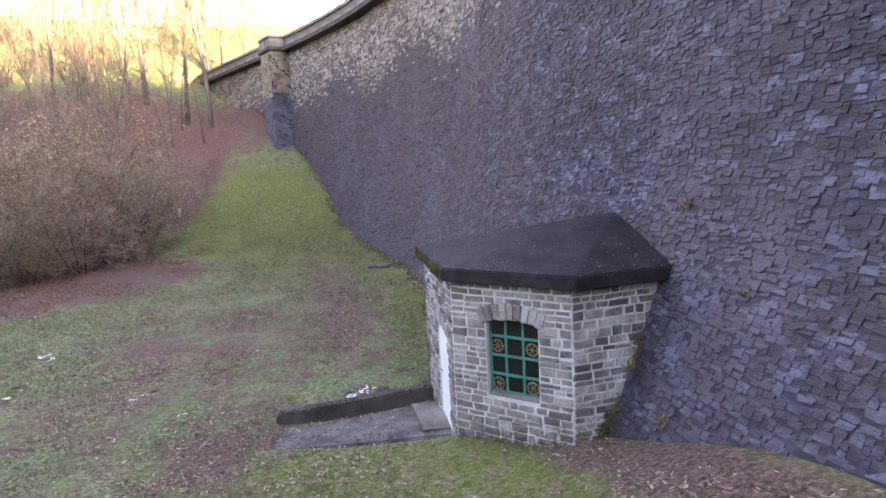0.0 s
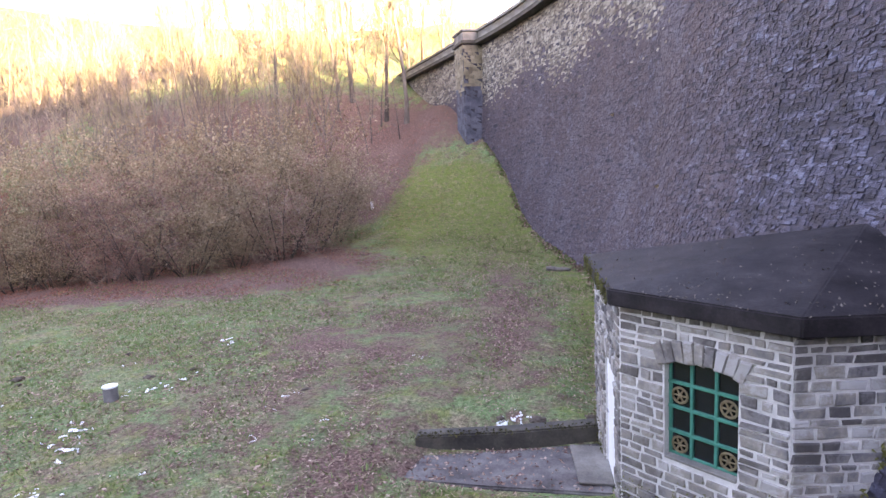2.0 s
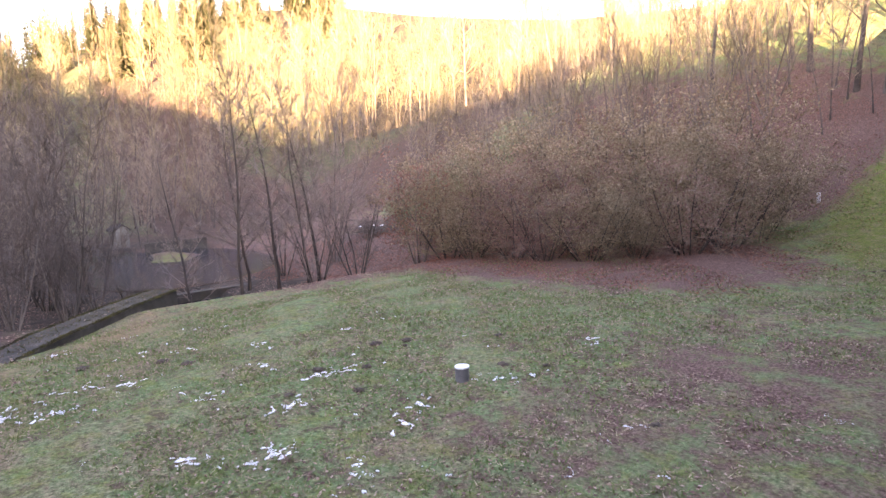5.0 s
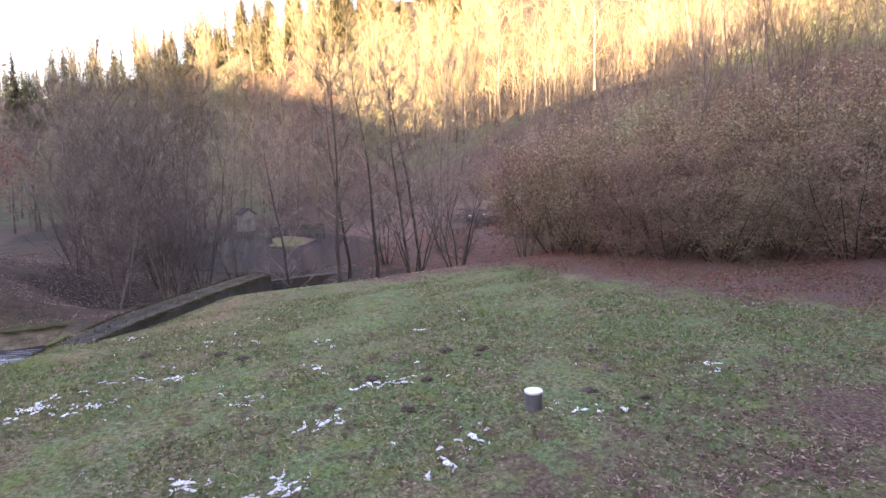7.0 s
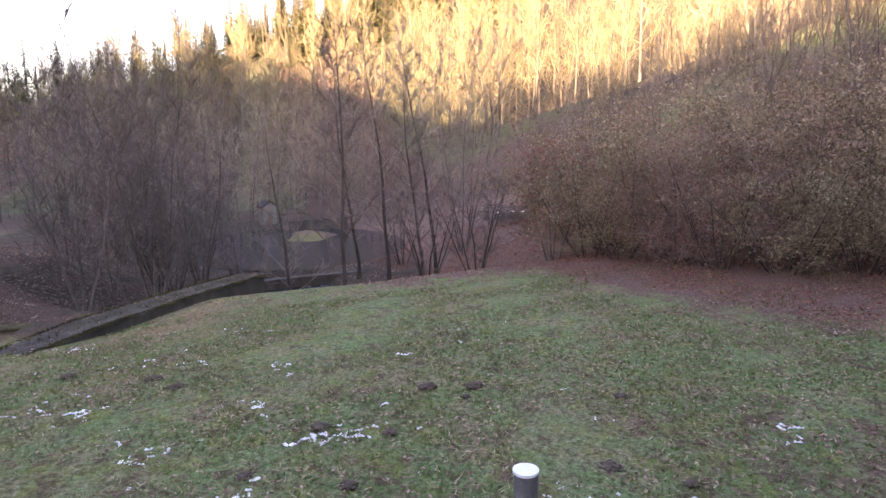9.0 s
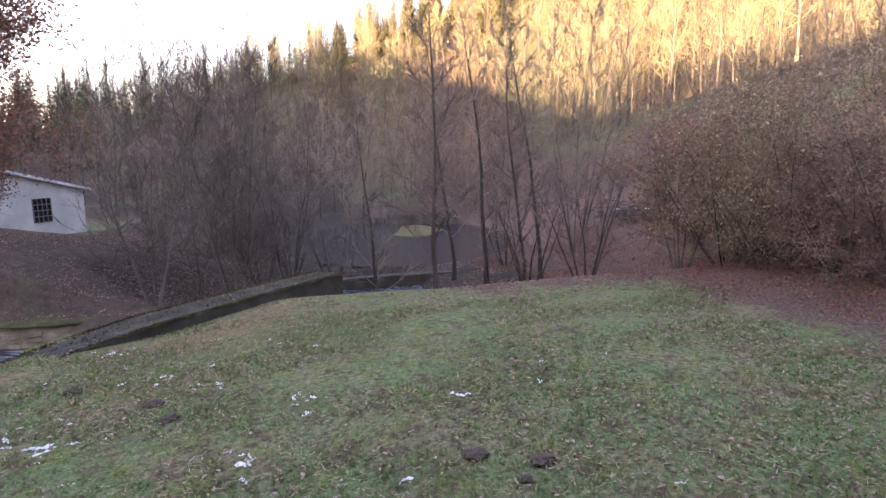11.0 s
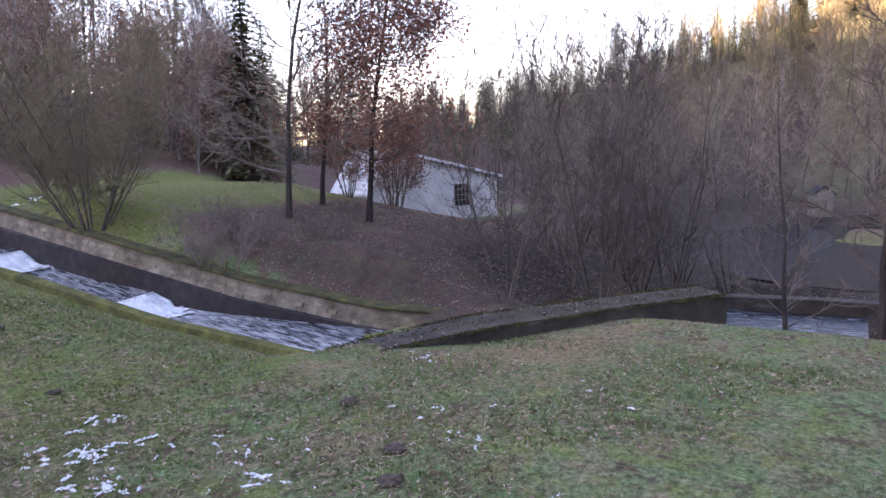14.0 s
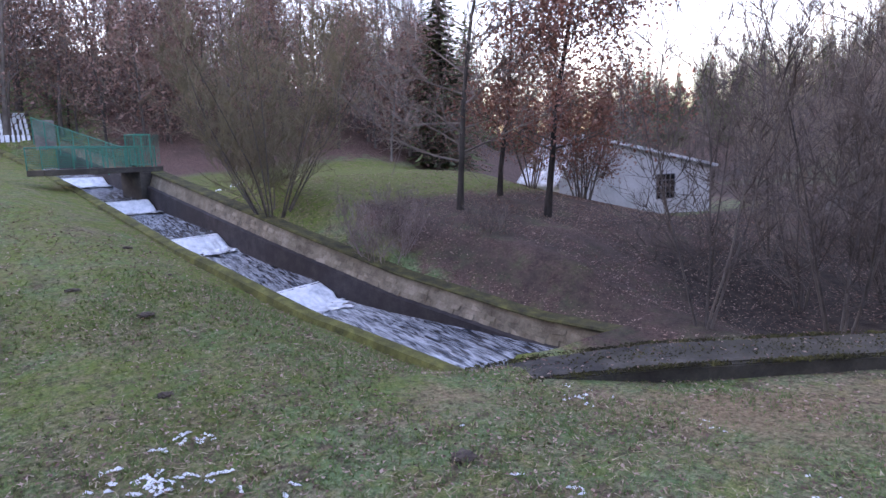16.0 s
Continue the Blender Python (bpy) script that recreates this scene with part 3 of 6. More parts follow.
def dam():
    yy = np.r_[np.arange(-40, 60, 1.0), np.arange(60, 131, 5.0)]
    zz = np.r_[np.arange(-3, CROWN - 0.1, 0.3), CROWN]
    rows = []
    for y in yy:
        f = float(dam_foot(y))
        rows.append([(float(face_x(y, z)), y, z) for z in zz] + [(f + 8.0, y, CROWN), (f + 8.0, y, -3)])
    v = np.array(rows)
    k = v.shape[1]
    i = np.arange(len(yy) - 1)[:, None] * k + np.arange(k - 1)[None]
    f = np.stack([i, i + k, i + k + 1, i + 1], -1).reshape(-1, 4)
    ob = new("dam_wall", mesh("dam_wall", v, f, DAM_JOINT))
    return tagged(ob, "tall curved dam wall of rough grey slate stone", "dam", kind="structure")


dam_wall = dam()


def face_frame(y, z):
    """A point of the dam's face with its directions along, up and out."""
    p = Vector((float(face_x(y, z)), y, z))
    along = (Vector((float(face_x(y + 0.2, z)), y + 0.2, z)) - p).normalized()
    up = (Vector((float(face_x(y, z + 0.2)), y, z + 0.2)) - p).normalized()
    out = along.cross(up).normalized()
    return p, along, up, -out if out.x > 0 else out


def stone_block(rng, rough=0.24):
    """A rough stone of unit size: an uneven front, its back in the wall."""
    corners = [(-1, -1), (1, -1), (1, 1), (-1, 1)]  # the lower edge stands proud, as slates overlap
    ring = []
    for i, (sx, sz) in enumerate(corners):
        x, z = sx * 0.5 * rng.uniform(1 - rough, 1.0), sz * 0.5 * rng.uniform(1 - rough, 1.0)
        if i % 2 == rough_side(rng):
            cut = rng.uniform(0.04, 0.7 * rough + 0.06)
            one, two = (x, z - sz * cut), (x - sx * cut, z)
            ring += [two, one] if sx * sz < 0 and sz < 0 or sx * sz < 0 and sz > 0 else [one, two]
        else:
            ring.append((x, z))
    while len(ring) < 6:
        ring.insert(1, ((ring[0][0] + ring[1][0]) / 2, (ring[0][1] + ring[1][1]) / 2))
    ring = sorted(ring[:6], key=lambda p: math.atan2(p[1], p[0]))
    tilt = rng.uniform(-0.25, 0.25), rng.uniform(-0.1, 0.5)
    front = [(x, z, 0.72 + tilt[0] * x - tilt[1] * z + rng.uniform(-0.10, 0.10)) for x, z in ring]
    return np.array(front + [(x * 1.03, z * 1.03, -0.6) for x, z in ring])


def rough_side(rng):
    return rng.randint(2)


STONE_FACES = np.array([(6 + i, 6 + (i + 1) % 6, (i + 1) % 6, i) for i in range(6)] + [(0, 1, 2, 3), (0, 3, 4, 5)])


def dam_stones():
    rng = np.random.RandomState(11)
    kinds = [stone_block(rng, 0.32) for _ in range(14)]
    shared = [mesh("stone", k, STONE_FACES, LOOSE_STONE) for k in kinds]
    piles, picked = {"low": [], "high": []}, 0
    z = -1.2
    while z < CROWN - 0.1:
        h = rng.uniform(0.07, 0.155)
        y = -3.0 + rng.uniform(0, 0.4)
        while y < 60:
            w = rng.uniform(0.09, 0.29) * (1.25 if y > 24 else 0.8 if y < 16 else 1.0) * (1.6 if rng.rand() < 0.06 else 1.0)
            # a tall place in the course may hold two thin stones
            lots = [(0.0, h)] if h < 0.10 or rng.rand() < (0.35 if y < 16 else 0.75) else [(0.0, h * 0.52), (h * 0.52, h * 0.48)]
            for low, tall in lots:
                zc, yc = z + low + tall / 2 + rng.uniform(-0.03, 0.03) + 0.07 * math.sin(y * 0.8 + z * 1.7) + 0.05 * math.sin(y * 2.3 - z), y + w / 2
                inside = -0.5 < yc - 10.6 < 2.0 and zc < 2.1
                if ground_z(float(dam_foot(yc)) - 0.2, yc) < zc + 0.5 and rng.rand() > 0.05 and not inside:
                    p, a, u, o = face_frame(yc, zc)
                    a = -a
                    turn = rng.normal() * 0.07
                    a, u = a * math.cos(turn) + u * math.sin(turn), u * math.cos(turn) - a * math.sin(turn)
                    deep = rng.uniform(0.010, 0.026) * (1.6 if rng.rand() < 0.12 else 1)
                    m = Matrix([[a[i] * w * 1.14, u[i] * tall * 1.2, o[i] * deep, p[i]] for i in range(3)] + [[0, 0, 0, 1]])
                    k = rng.randint(14)
                    if picked < 300 and 12.2 < yc < 18.5 and 1.6 < zc < 5.6:
                        ob = child("stone", shared[k], dam_wall)
                        ob.matrix_basis = m
                        picked += 1
                    else:
                        mm = np.array(m)
                        # far stones above about 9 m take the colour painted as sunlit
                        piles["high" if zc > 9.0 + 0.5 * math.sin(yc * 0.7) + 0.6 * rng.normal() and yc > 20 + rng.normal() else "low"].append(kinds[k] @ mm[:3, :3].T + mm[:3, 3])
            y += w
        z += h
    for pile, mat, label in (("low", DAM_STONE, "rough coursed blue-grey slate stones"), ("high", SUNLIT_STONE, "paler stones of the upper courses, coloured as sunlit")):
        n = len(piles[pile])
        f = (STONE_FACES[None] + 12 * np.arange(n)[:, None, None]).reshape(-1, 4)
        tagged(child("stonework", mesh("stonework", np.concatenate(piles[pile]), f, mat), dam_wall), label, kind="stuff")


def dam_crown():
    """Projecting course, parapet and capstones along the crown."""
    rng = np.random.RandomState(5)
    stone = mesh("capstone", np.array([(x, y, z) for x in (-0.5, 0.5) for y in (-0.5, 0.5) for z in (0, 1)]), np.array([(0, 1, 3, 2), (4, 6, 7, 5), (0, 4, 5, 1), (2, 3, 7, 6), (1, 5, 7, 3), (0, 2, 6, 4)]), CONCRETE)
    dark = mesh("corbel_stone", np.array([(x, y, z) for x in (-0.5, 0.5) for y in (-0.5, 0.5) for z in (0, 1)]), np.array([(0, 1, 3, 2), (4, 6, 7, 5), (0, 4, 5, 1), (2, 3, 7, 6), (1, 5, 7, 3), (0, 2, 6, 4)]), DARK_CONCRETE)
    for y in np.arange(14, 92, 1.5):
        p, q = [Vector((float(face_x(v, CROWN)), v, 0)) for v in (y, y + 1.5)]
        d, mid = (q - p), (p + q) / 2
        ang = math.degrees(math.atan2(d.y, d.x))
        for name, data, off, size, z in (("corbel_stone", dark, 0.10, 0.75, CROWN - 0.02), ("parapet_stone", stone, 0.28, 0.5, CROWN + 0.22), ("capstone", stone, 0.24, 0.66, CROWN + 0.82)):
            high = {"corbel_stone": 0.24, "parapet_stone": 0.6, "capstone": 0.17}[name]
            ob = child(name, data, dam_wall)
            n = Vector((-d.y, d.x, 0)).normalized()
            c = mid - n * (off - 0.3)
            ob.matrix_basis = pose(c.x, c.y, z, 0, 0, ang) @ Matrix.Diagonal((d.length * 0.992, size + rng.uniform(-0.01, 0.01), high, 1))


def tower():
    """The buttress tower at the shoulder, with its own parapet."""
    root = new("buttress_tower")
    tagged(root, "square grey stone buttress tower with a moulded top", "tower", kind="structure")
    m = pose(-10.6, 45.2, 0, 0, 0, 122)
    part("shaft", boxed((-1.1, -1.5, 2.0), (1.1, 1.6, CROWN), m, 0.05), DAM_JOINT, root)
    part("cornice", boxed((-1.26, -1.5, CROWN), (1.26, 1.75, CROWN + 0.24), m, 0.04), DARK_CONCRETE, root)
    part("parapet", boxed((-1.15, -1.5, CROWN + 0.24), (1.15, 1.62, CROWN + 0.82), m, 0.03), CONCRETE, root)
    part("cap", boxed((-1.24, -1.5, CROWN + 0.82), (1.24, 1.72, CROWN + 1.0), m, 0.03), CONCRETE, root)
    rng = np.random.RandomState(8)
    shapes = [stone_block(rng, 0.06) for _ in range(5)]
    for k in shapes:
        k[:6, 2] = 0.72 + 0.1 * k[:6, 0]
    slate, tan = ([mesh("ashlar", k, STONE_FACES, mat) for k in shapes] for mat in (TOWER_SLATE, TAN_STONE))
    z = 3.5
    while z < CROWN - 0.2:
        h = rng.uniform(0.2, 0.3)
        for wide, at, ang in ((2.2, (0, 1.6), 0), (3.1, (1.1, 0.05), -90), (3.1, (-1.1, 0.05), 90)):
            s = -wide / 2 + (0.0 if rng.rand() < 0.5 else 0.2)
            while s < wide / 2 - 0.1:
                w = min(rng.uniform(0.3, 0.6), wide / 2 - s)
                # tan above 9.2 m: sunlight on the tower top put into the colour
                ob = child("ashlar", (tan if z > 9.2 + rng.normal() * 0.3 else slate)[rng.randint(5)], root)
                ob.matrix_basis = m @ pose(at[0], at[1], z + h / 2, 0, 0, ang) @ pose(s + w / 2, 0, 0) @ Matrix(((w, 0, 0, 0), (0, 0, 0.05, 0), (0, h, 0, 0), (0, 0, 0, 1)))
                s += w
        z += h
    return root


dam_crown()
tower()

# ---- the gatehouse at the dam's foot ----
HOUSE = {"a": Vector((0.08, 10.08, 0)), "b": Vector((1.88, 8.88, 0)), "c": Vector((3.75, 9.45, 0)), "d": Vector((-0.42, 12.6, 0)), "e": Vector((2.6, 13.4, 0))}
EAVE, SILL = 2.02, -1.4


def wall_frame(p, q):
    e = (q - p).normalized()
    n = Vector((e.y, -e.x, 0))
    return Matrix(((e.x, n.x, 0, p.x), (e.y, n.y, 0, p.y), (0, 0, 1, 0), (0, 0, 0, 1))), (q - p).length


def gatehouse():
    root = new("gatehouse")
    tagged(root, "small grey stone gatehouse with a dark felt roof against the dam", "gatehouse")
    rng = np.random.RandomState(21)
    unit = []
    for _ in range(8):
        j = lambda: rng.uniform(-0.065, 0.065)  # noqa: E731
        k = [(sx * 0.5 + j(), sz * 0.5 + j() * 1.5, 1 + j() * 4) for sx, sz in ((-1, -1), (1, -1), (1, 1), (-1, 1))]
        k = [(x * 0.90, z * 0.84, d) for x, z, d in k] + [(x, z, 0.55) for x, z, d in k] + [(x, z, -0.6) for x, z, d in k]
        f = [(0, 1, 2, 3)] + [(4 + i, 4 + (i + 1) % 4, (i + 1) % 4, i) for i in range(4)] + [(8 + i, 8 + (i + 1) % 4, 4 + (i + 1) % 4, 4 + i) for i in range(4)]
        unit.append(mesh("brick", np.array(k), np.array(f), BRICK))
    # wall, opening (from, to, bottom, top)
    faces = (("a", "b", (0.66, 1.60, 0.12, 1.42)), ("d", "a", (1.15, 2.10, -1.02, 0.98)), ("b", "c", None), ("e", "d", None))
    made = {}
    for p, q, hole in faces:
        m, length = wall_frame(HOUSE[p], HOUSE[q])
        t = 0.34
        pieces = [((0, -t, SILL), (length, 0, EAVE))]
        if hole:
            x0, x1, z0, z1 = hole
            pieces = [((0, -t, SILL), (x0, 0, EAVE)), ((x1, -t, SILL), (length, 0, EAVE)), ((x0, -t, z1), (x1, 0, EAVE)), ((x0, -t, SILL), (x1, 0, z0))]
        made[p + q] = [part("wall", boxed(lo, hi, m), MORTAR, root) for lo, hi in pieces]
        wall = made[p + q][0]
        if p == "e":
            continue
        z = SILL
        while z < EAVE - 0.03:
            h = min(rng.uniform(0.085, 0.165), EAVE - z)
            spans = [(0.0, length)]
            if hole:
                x0, x1, z0, z1 = hole
                if z + h > z0 - 0.01 and z < z1 + 0.08:
                    grow = 0.12 if z > z1 else 0.0
                    spans = [(0.0, x0 - grow), (x1 + grow, length)]
            for s0, s1 in spans:
                s = s0
                while s < s1 - 0.03:
                    w = rng.uniform(0.14, 0.38)
                    if s1 - s - w < 0.12:
                        w = s1 - s
                    ob = child("brick", unit[rng.randint(8)], wall)
                    ob.matrix_basis = m @ pose(s + w / 2, 0, z + h / 2, 0, rng.normal() * 1.3, 0) @ Matrix(((w - rng.uniform(0.026, 0.05), 0, 0, 0), (0, 0, rng.uniform(0.014, 0.034), 0), (0, h - rng.uniform(0.024, 0.042), 0, 0), (0, 0, 0, 1)))
                    s += w
            z += h
        if hole:
            # arch stones over the opening
            x0, x1, z0, z1 = hole
            mid, half = (x0 + x1) / 2, (x1 - x0) / 2 + 0.12
            count = 9
            for i in range(count):
                u = (i + 0.5) / count * 2 - 1
                ob = child("arch_stone", unit[i % 8], wall)
                ob.matrix_basis = m @ pose(mid + u * half, 0, z1 + 0.13 - 0.10 * u * u, 0, 0, 0) @ pose(0, 0, 0, 0, u * 24, 0) @ Matrix(((2 * half / count * 0.93, 0, 0, 0), (0, 0, 0.045, 0), (0, 0.27, 0, 0), (0, 0, 0, 1)))
    # window: green bars, dark panes, four cast wheels
    m, length = wall_frame(HOUSE["a"], HOUSE["b"])
    x0, x1, z0, z1 = faces[0][2]
    window = child("window", None, root)
    bm = bmesh.new()
    for a, b in (((x0, -0.16, z0), (x0 + 0.045, -0.10, z1)), ((x1 - 0.045, -0.16, z0), (x1, -0.10, z1)), ((x0, -0.16, z0), (x1, -0.10, z0 + 0.045)), ((x0, -0.16, z1 - 0.045), (x1, -0.10, z1))):
        box(bm, a, b, m, 0.006)
    part("window_frame", bm, GREEN, window, "green painted window frame")
    for i in (1, 2):
        x = x0 + (x1 - x0) * i / 3
        part("bar", boxed((x - 0.02, -0.15, z0), (x + 0.02, -0.09, z1), m, 0.005), GREEN, window)
    for i in (1, 2, 3):
        z = z0 + (z1 - z0) * i / 4
        part("bar", boxed((x0, -0.145, z - 0.02), (x1, -0.085, z + 0.02), m, 0.005), GREEN, window)
    for i in range(3):
        for j in range(4):
            w, h = (x1 - x0) / 3, (z1 - z0) / 4
            part("pane", boxed((x0 + w * i + 0.012, -0.135, z0 + h * j + 0.012), (x0 + w * (i + 1) - 0.012, -0.125, z0 + h * (j + 1) - 0.012), m), PANE, window)
            if i in (0, 2) and j in (0, 2):
                bm = bmesh.new()
                c = Vector((x0 + w * (i + 0.5), -0.10, z0 + h * (j + 0.5)))
                n = 16
                for k in range(n):
                    a0, a1 = 2 * math.pi * k / n, 2 * math.pi * (k + 1) / n
                    rod(bm, c + Vector((math.cos(a0), 0, math.sin(a0))) * 0.10, c + Vector((math.cos(a1), 0, math.sin(a1))) * 0.10, 0.016, 6)
                for k in range(6):
                    a0 = math.pi * k / 3
                    rod(bm, c, c + Vector((math.cos(a0), 0, math.sin(a0))) * 0.10, 0.012, 6)
                bm.transform(m)
                part("wheel", bm, IRON, window, "small cast brass-coloured wheel ornament")
    part("window_sill", boxed((x0 + 0.01, -0.17, z0 - 0.02), (x1 - 0.01, 0.02, z0 + 0.015), m, 0.006), CONCRETE, window)
    # white door in a deep reveal
    m, length = wall_frame(HOUSE["d"], HOUSE["a"])
    x0, x1, z0, z1 = faces[1][2]
    door = part("door", boxed((x0, -0.08, z0), (x1, -0.03, z1), m, 0.008), WHITE, root, "plain white door")
    part("door_handle", rod(bmesh.new(), m @ Vector((x0 + 0.1, 0.0, 0.0)), m @ Vector((x0 + 0.24, 0.0, 0.0)), 0.012), STEEL, door)
    part("doorstep", boxed((x0 - 0.1, -0.3, z0 - 0.12), (x1 + 0.1, 0.08, z0), m, 0.01), CONCRETE, root)
    # felt roof: thick slab with hips rising to the dam
    eaves = [(-0.62, 12.85), (-0.06, 9.92), (1.9, 8.64), (3.95, 9.25), (3.95, 13.2)]
    apex = Vector((3.15, 11.1, 2.92))
    low, high = EAVE, 2.24
    bm = bmesh.new()
    lo = [bm.verts.new((x, y, low)) for x, y in eaves]
    hi = [bm.verts.new((x, y, high)) for x, y in eaves]
    top = bm.verts.new(apex)
    for i in range(5):
        j = (i + 1) % 5
        bm.faces.new((lo[i], lo[j], hi[j], hi[i]))
        bm.faces.new((hi[i], hi[j], top))
    bm.faces.new(lo[::-1])
    bmesh.ops.bevel(bm, geom=[e for e in bm.edges], offset=0.018, segments=2, affect="EDGES")
    bmesh.ops.recalc_face_normals(bm, faces=bm.faces)
    part("roof", bm, ROOF, root, "low hipped roof of wet dark felt")
    u = rng.rand(2600)
    u = u[np.sin(u * 23) + np.sin(u * 9 + 1) > rng.uniform(-1.6, 1.0, len(u))]
    c = np.stack([-0.63 + 0.56 * u, 12.85 - 2.93 * u, 2.13 + rng.normal(0, 0.06, len(u))], -1) + np.stack([rng.exponential(0.03, len(u)) * 1.2, 0 * u, 0 * u], -1)
    c[:, 2] = np.minimum(c[:, 2], 2.262 + 0.2 * np.clip(c[:, 0] + 0.63 - 0.56 * u, 0, 1))
    moss = child("moss", mesh("moss", *leaves(c, 0.022, rng, 0.4), MOSS), root)
    tagged(moss, "yellow-green moss along the eave", kind="stuff")
    # moss and dirt on the lowest courses
    c = []
    for p, q in (("d", "a"), ("a", "b"), ("b", "c")):
        m, length = wall_frame(HOUSE[p], HOUSE[q])
        for _ in range(900):
            u, w = rng.rand() * length, rng.exponential(0.16)
            z = ground_z(*(m @ Vector((u, 0.2, 0)))[:2])
            if math.sin(u * 7 + len(p)) + math.sin(u * 17) > rng.uniform(-1.6, 1.2) and w < 0.7 and not (p == "d" and u > 1.0):
                c.append(m @ Vector((u, 0.035 + rng.uniform(0, 0.03), z + w)))
    tagged(child("moss", mesh("moss", *leaves(np.array(c), 0.02, rng, 0.4), MOSS), root), "moss on the lowest courses of stone", kind="stuff")
    # twigs and dead leaves on the felt
    c = []
    ring = [Vector((x, y, high)) for x, y in eaves]
    while len(c) < 420:
        i, w = rng.randint(4), rng.dirichlet((1.3, 1.3, 0.7))
        p = ring[i] * w[0] + ring[i + 1] * w[1] + apex * w[2]
        c.append((p.x, p.y, p.z + 0.008))
    debris = child("debris", mesh("debris", *leaves(np.array(c), 0.02, rng, 0.2), BARK), root)
    tagged(debris, "dead leaves and twigs on the felt", kind="stuff")
    return root


house = gatehouse()


def strip_block(front, back, low, high, mat, name, label, category, kind="structure"):
    """A wall between two lines of points in plan, flat or sloping on top."""
    n = len(front)
    v = [(x, y, low) for x, y in front] + [(x, y, low) for x, y in back] + [(x, y, z) for (x, y), z in zip(front, high)] + [(x, y, z) for (x, y), z in zip(back, high)]
    bm = bmesh.new()
    vs = [bm.verts.new(p) for p in v]
    for i in range(n - 1):
        bm.faces.new((vs[i], vs[i + 1], vs[2 * n + i + 1], vs[2 * n + i]))
        bm.faces.new((vs[n + i + 1], vs[n + i], vs[3 * n + i], vs[3 * n + i + 1]))
        bm.faces.new((vs[2 * n + i], vs[2 * n + i + 1], vs[3 * n + i + 1], vs[3 * n + i]))
    for i in (0, n - 1):
        bm.faces.new((vs[i], vs[n + i], vs[3 * n + i], vs[2 * n + i]))
    bmesh.ops.recalc_face_normals(bm, faces=bm.faces)
    edges = [e for e in bm.edges if all(abs(v.co.z - low) > 0.05 for v in e.verts)]
    bmesh.ops.bevel(bm, geom=edges, offset=0.03, segments=2, affect="EDGES")
    return tagged(part(name, bm, mat, None), label, category, kind=kind)


# footpath, kerb and plate before the door
strip_block([(-3.35, 10.25), (-1.9, 10.35), (-0.02, 10.55)], [(-3.25, 11.1), (-1.9, 11.6), (-0.35, 12.2)], -1.5, [-0.99, -0.99, -0.98], WET_PATH, "footpath", "worn damp grey concrete footpath to the gatehouse door", "path")
strip_block([(-3.45, 11.3), (-1.9, 11.75), (-0.35, 12.3)], [(-3.5, 11.6), (-2.0, 12.05), (-0.4, 12.62)], -1.5, [-0.76, -0.74, -0.70], DARK_CONCRETE, "kerb_wall", "low dark concrete kerb wall beside the path", "kerb wall")
plate = part("threshold_plate", boxed((-0.42, -0.55, 0), (0.42, 0.55, 0.04), pose(-0.28, 11.3, -0.95, 4, 5, 14), 0.008), CONCRETE, None)
tagged(plate, "pale grey slab lying tilted before the door", "slab")

# ---- training wall, channel, water ----
FRONT = [(-19.7, 2.2), (-21.5, 3.0), (-23.2, 4.2), (-26.2, 6.35), (-28.75, 8.45)]
BACK = [(-20.8, 1.3), (-22.2, 2.05), (-24.1, 3.15), (-26.95, 5.3), (-29.5, 7.45)]
WALL_TOP = (-1.36, -1.2, -1.07, -0.99, -0.92)
strip_block(FRONT, BACK, -3.4, [-1.4, -1.24, -1.11, -1.03, -0.96], DARK_CONCRETE, "training_wall", "thick mossy concrete wall guiding the stream", "wall")

strip_block([(x - 0.04, y - 0.05) for x, y in FRONT], [(x + 0.04, y + 0.05) for x, y in BACK], -1.7, WALL_TOP, WORN_TOP, "wall_coping", "worn grey concrete top of the guide wall", "coping")


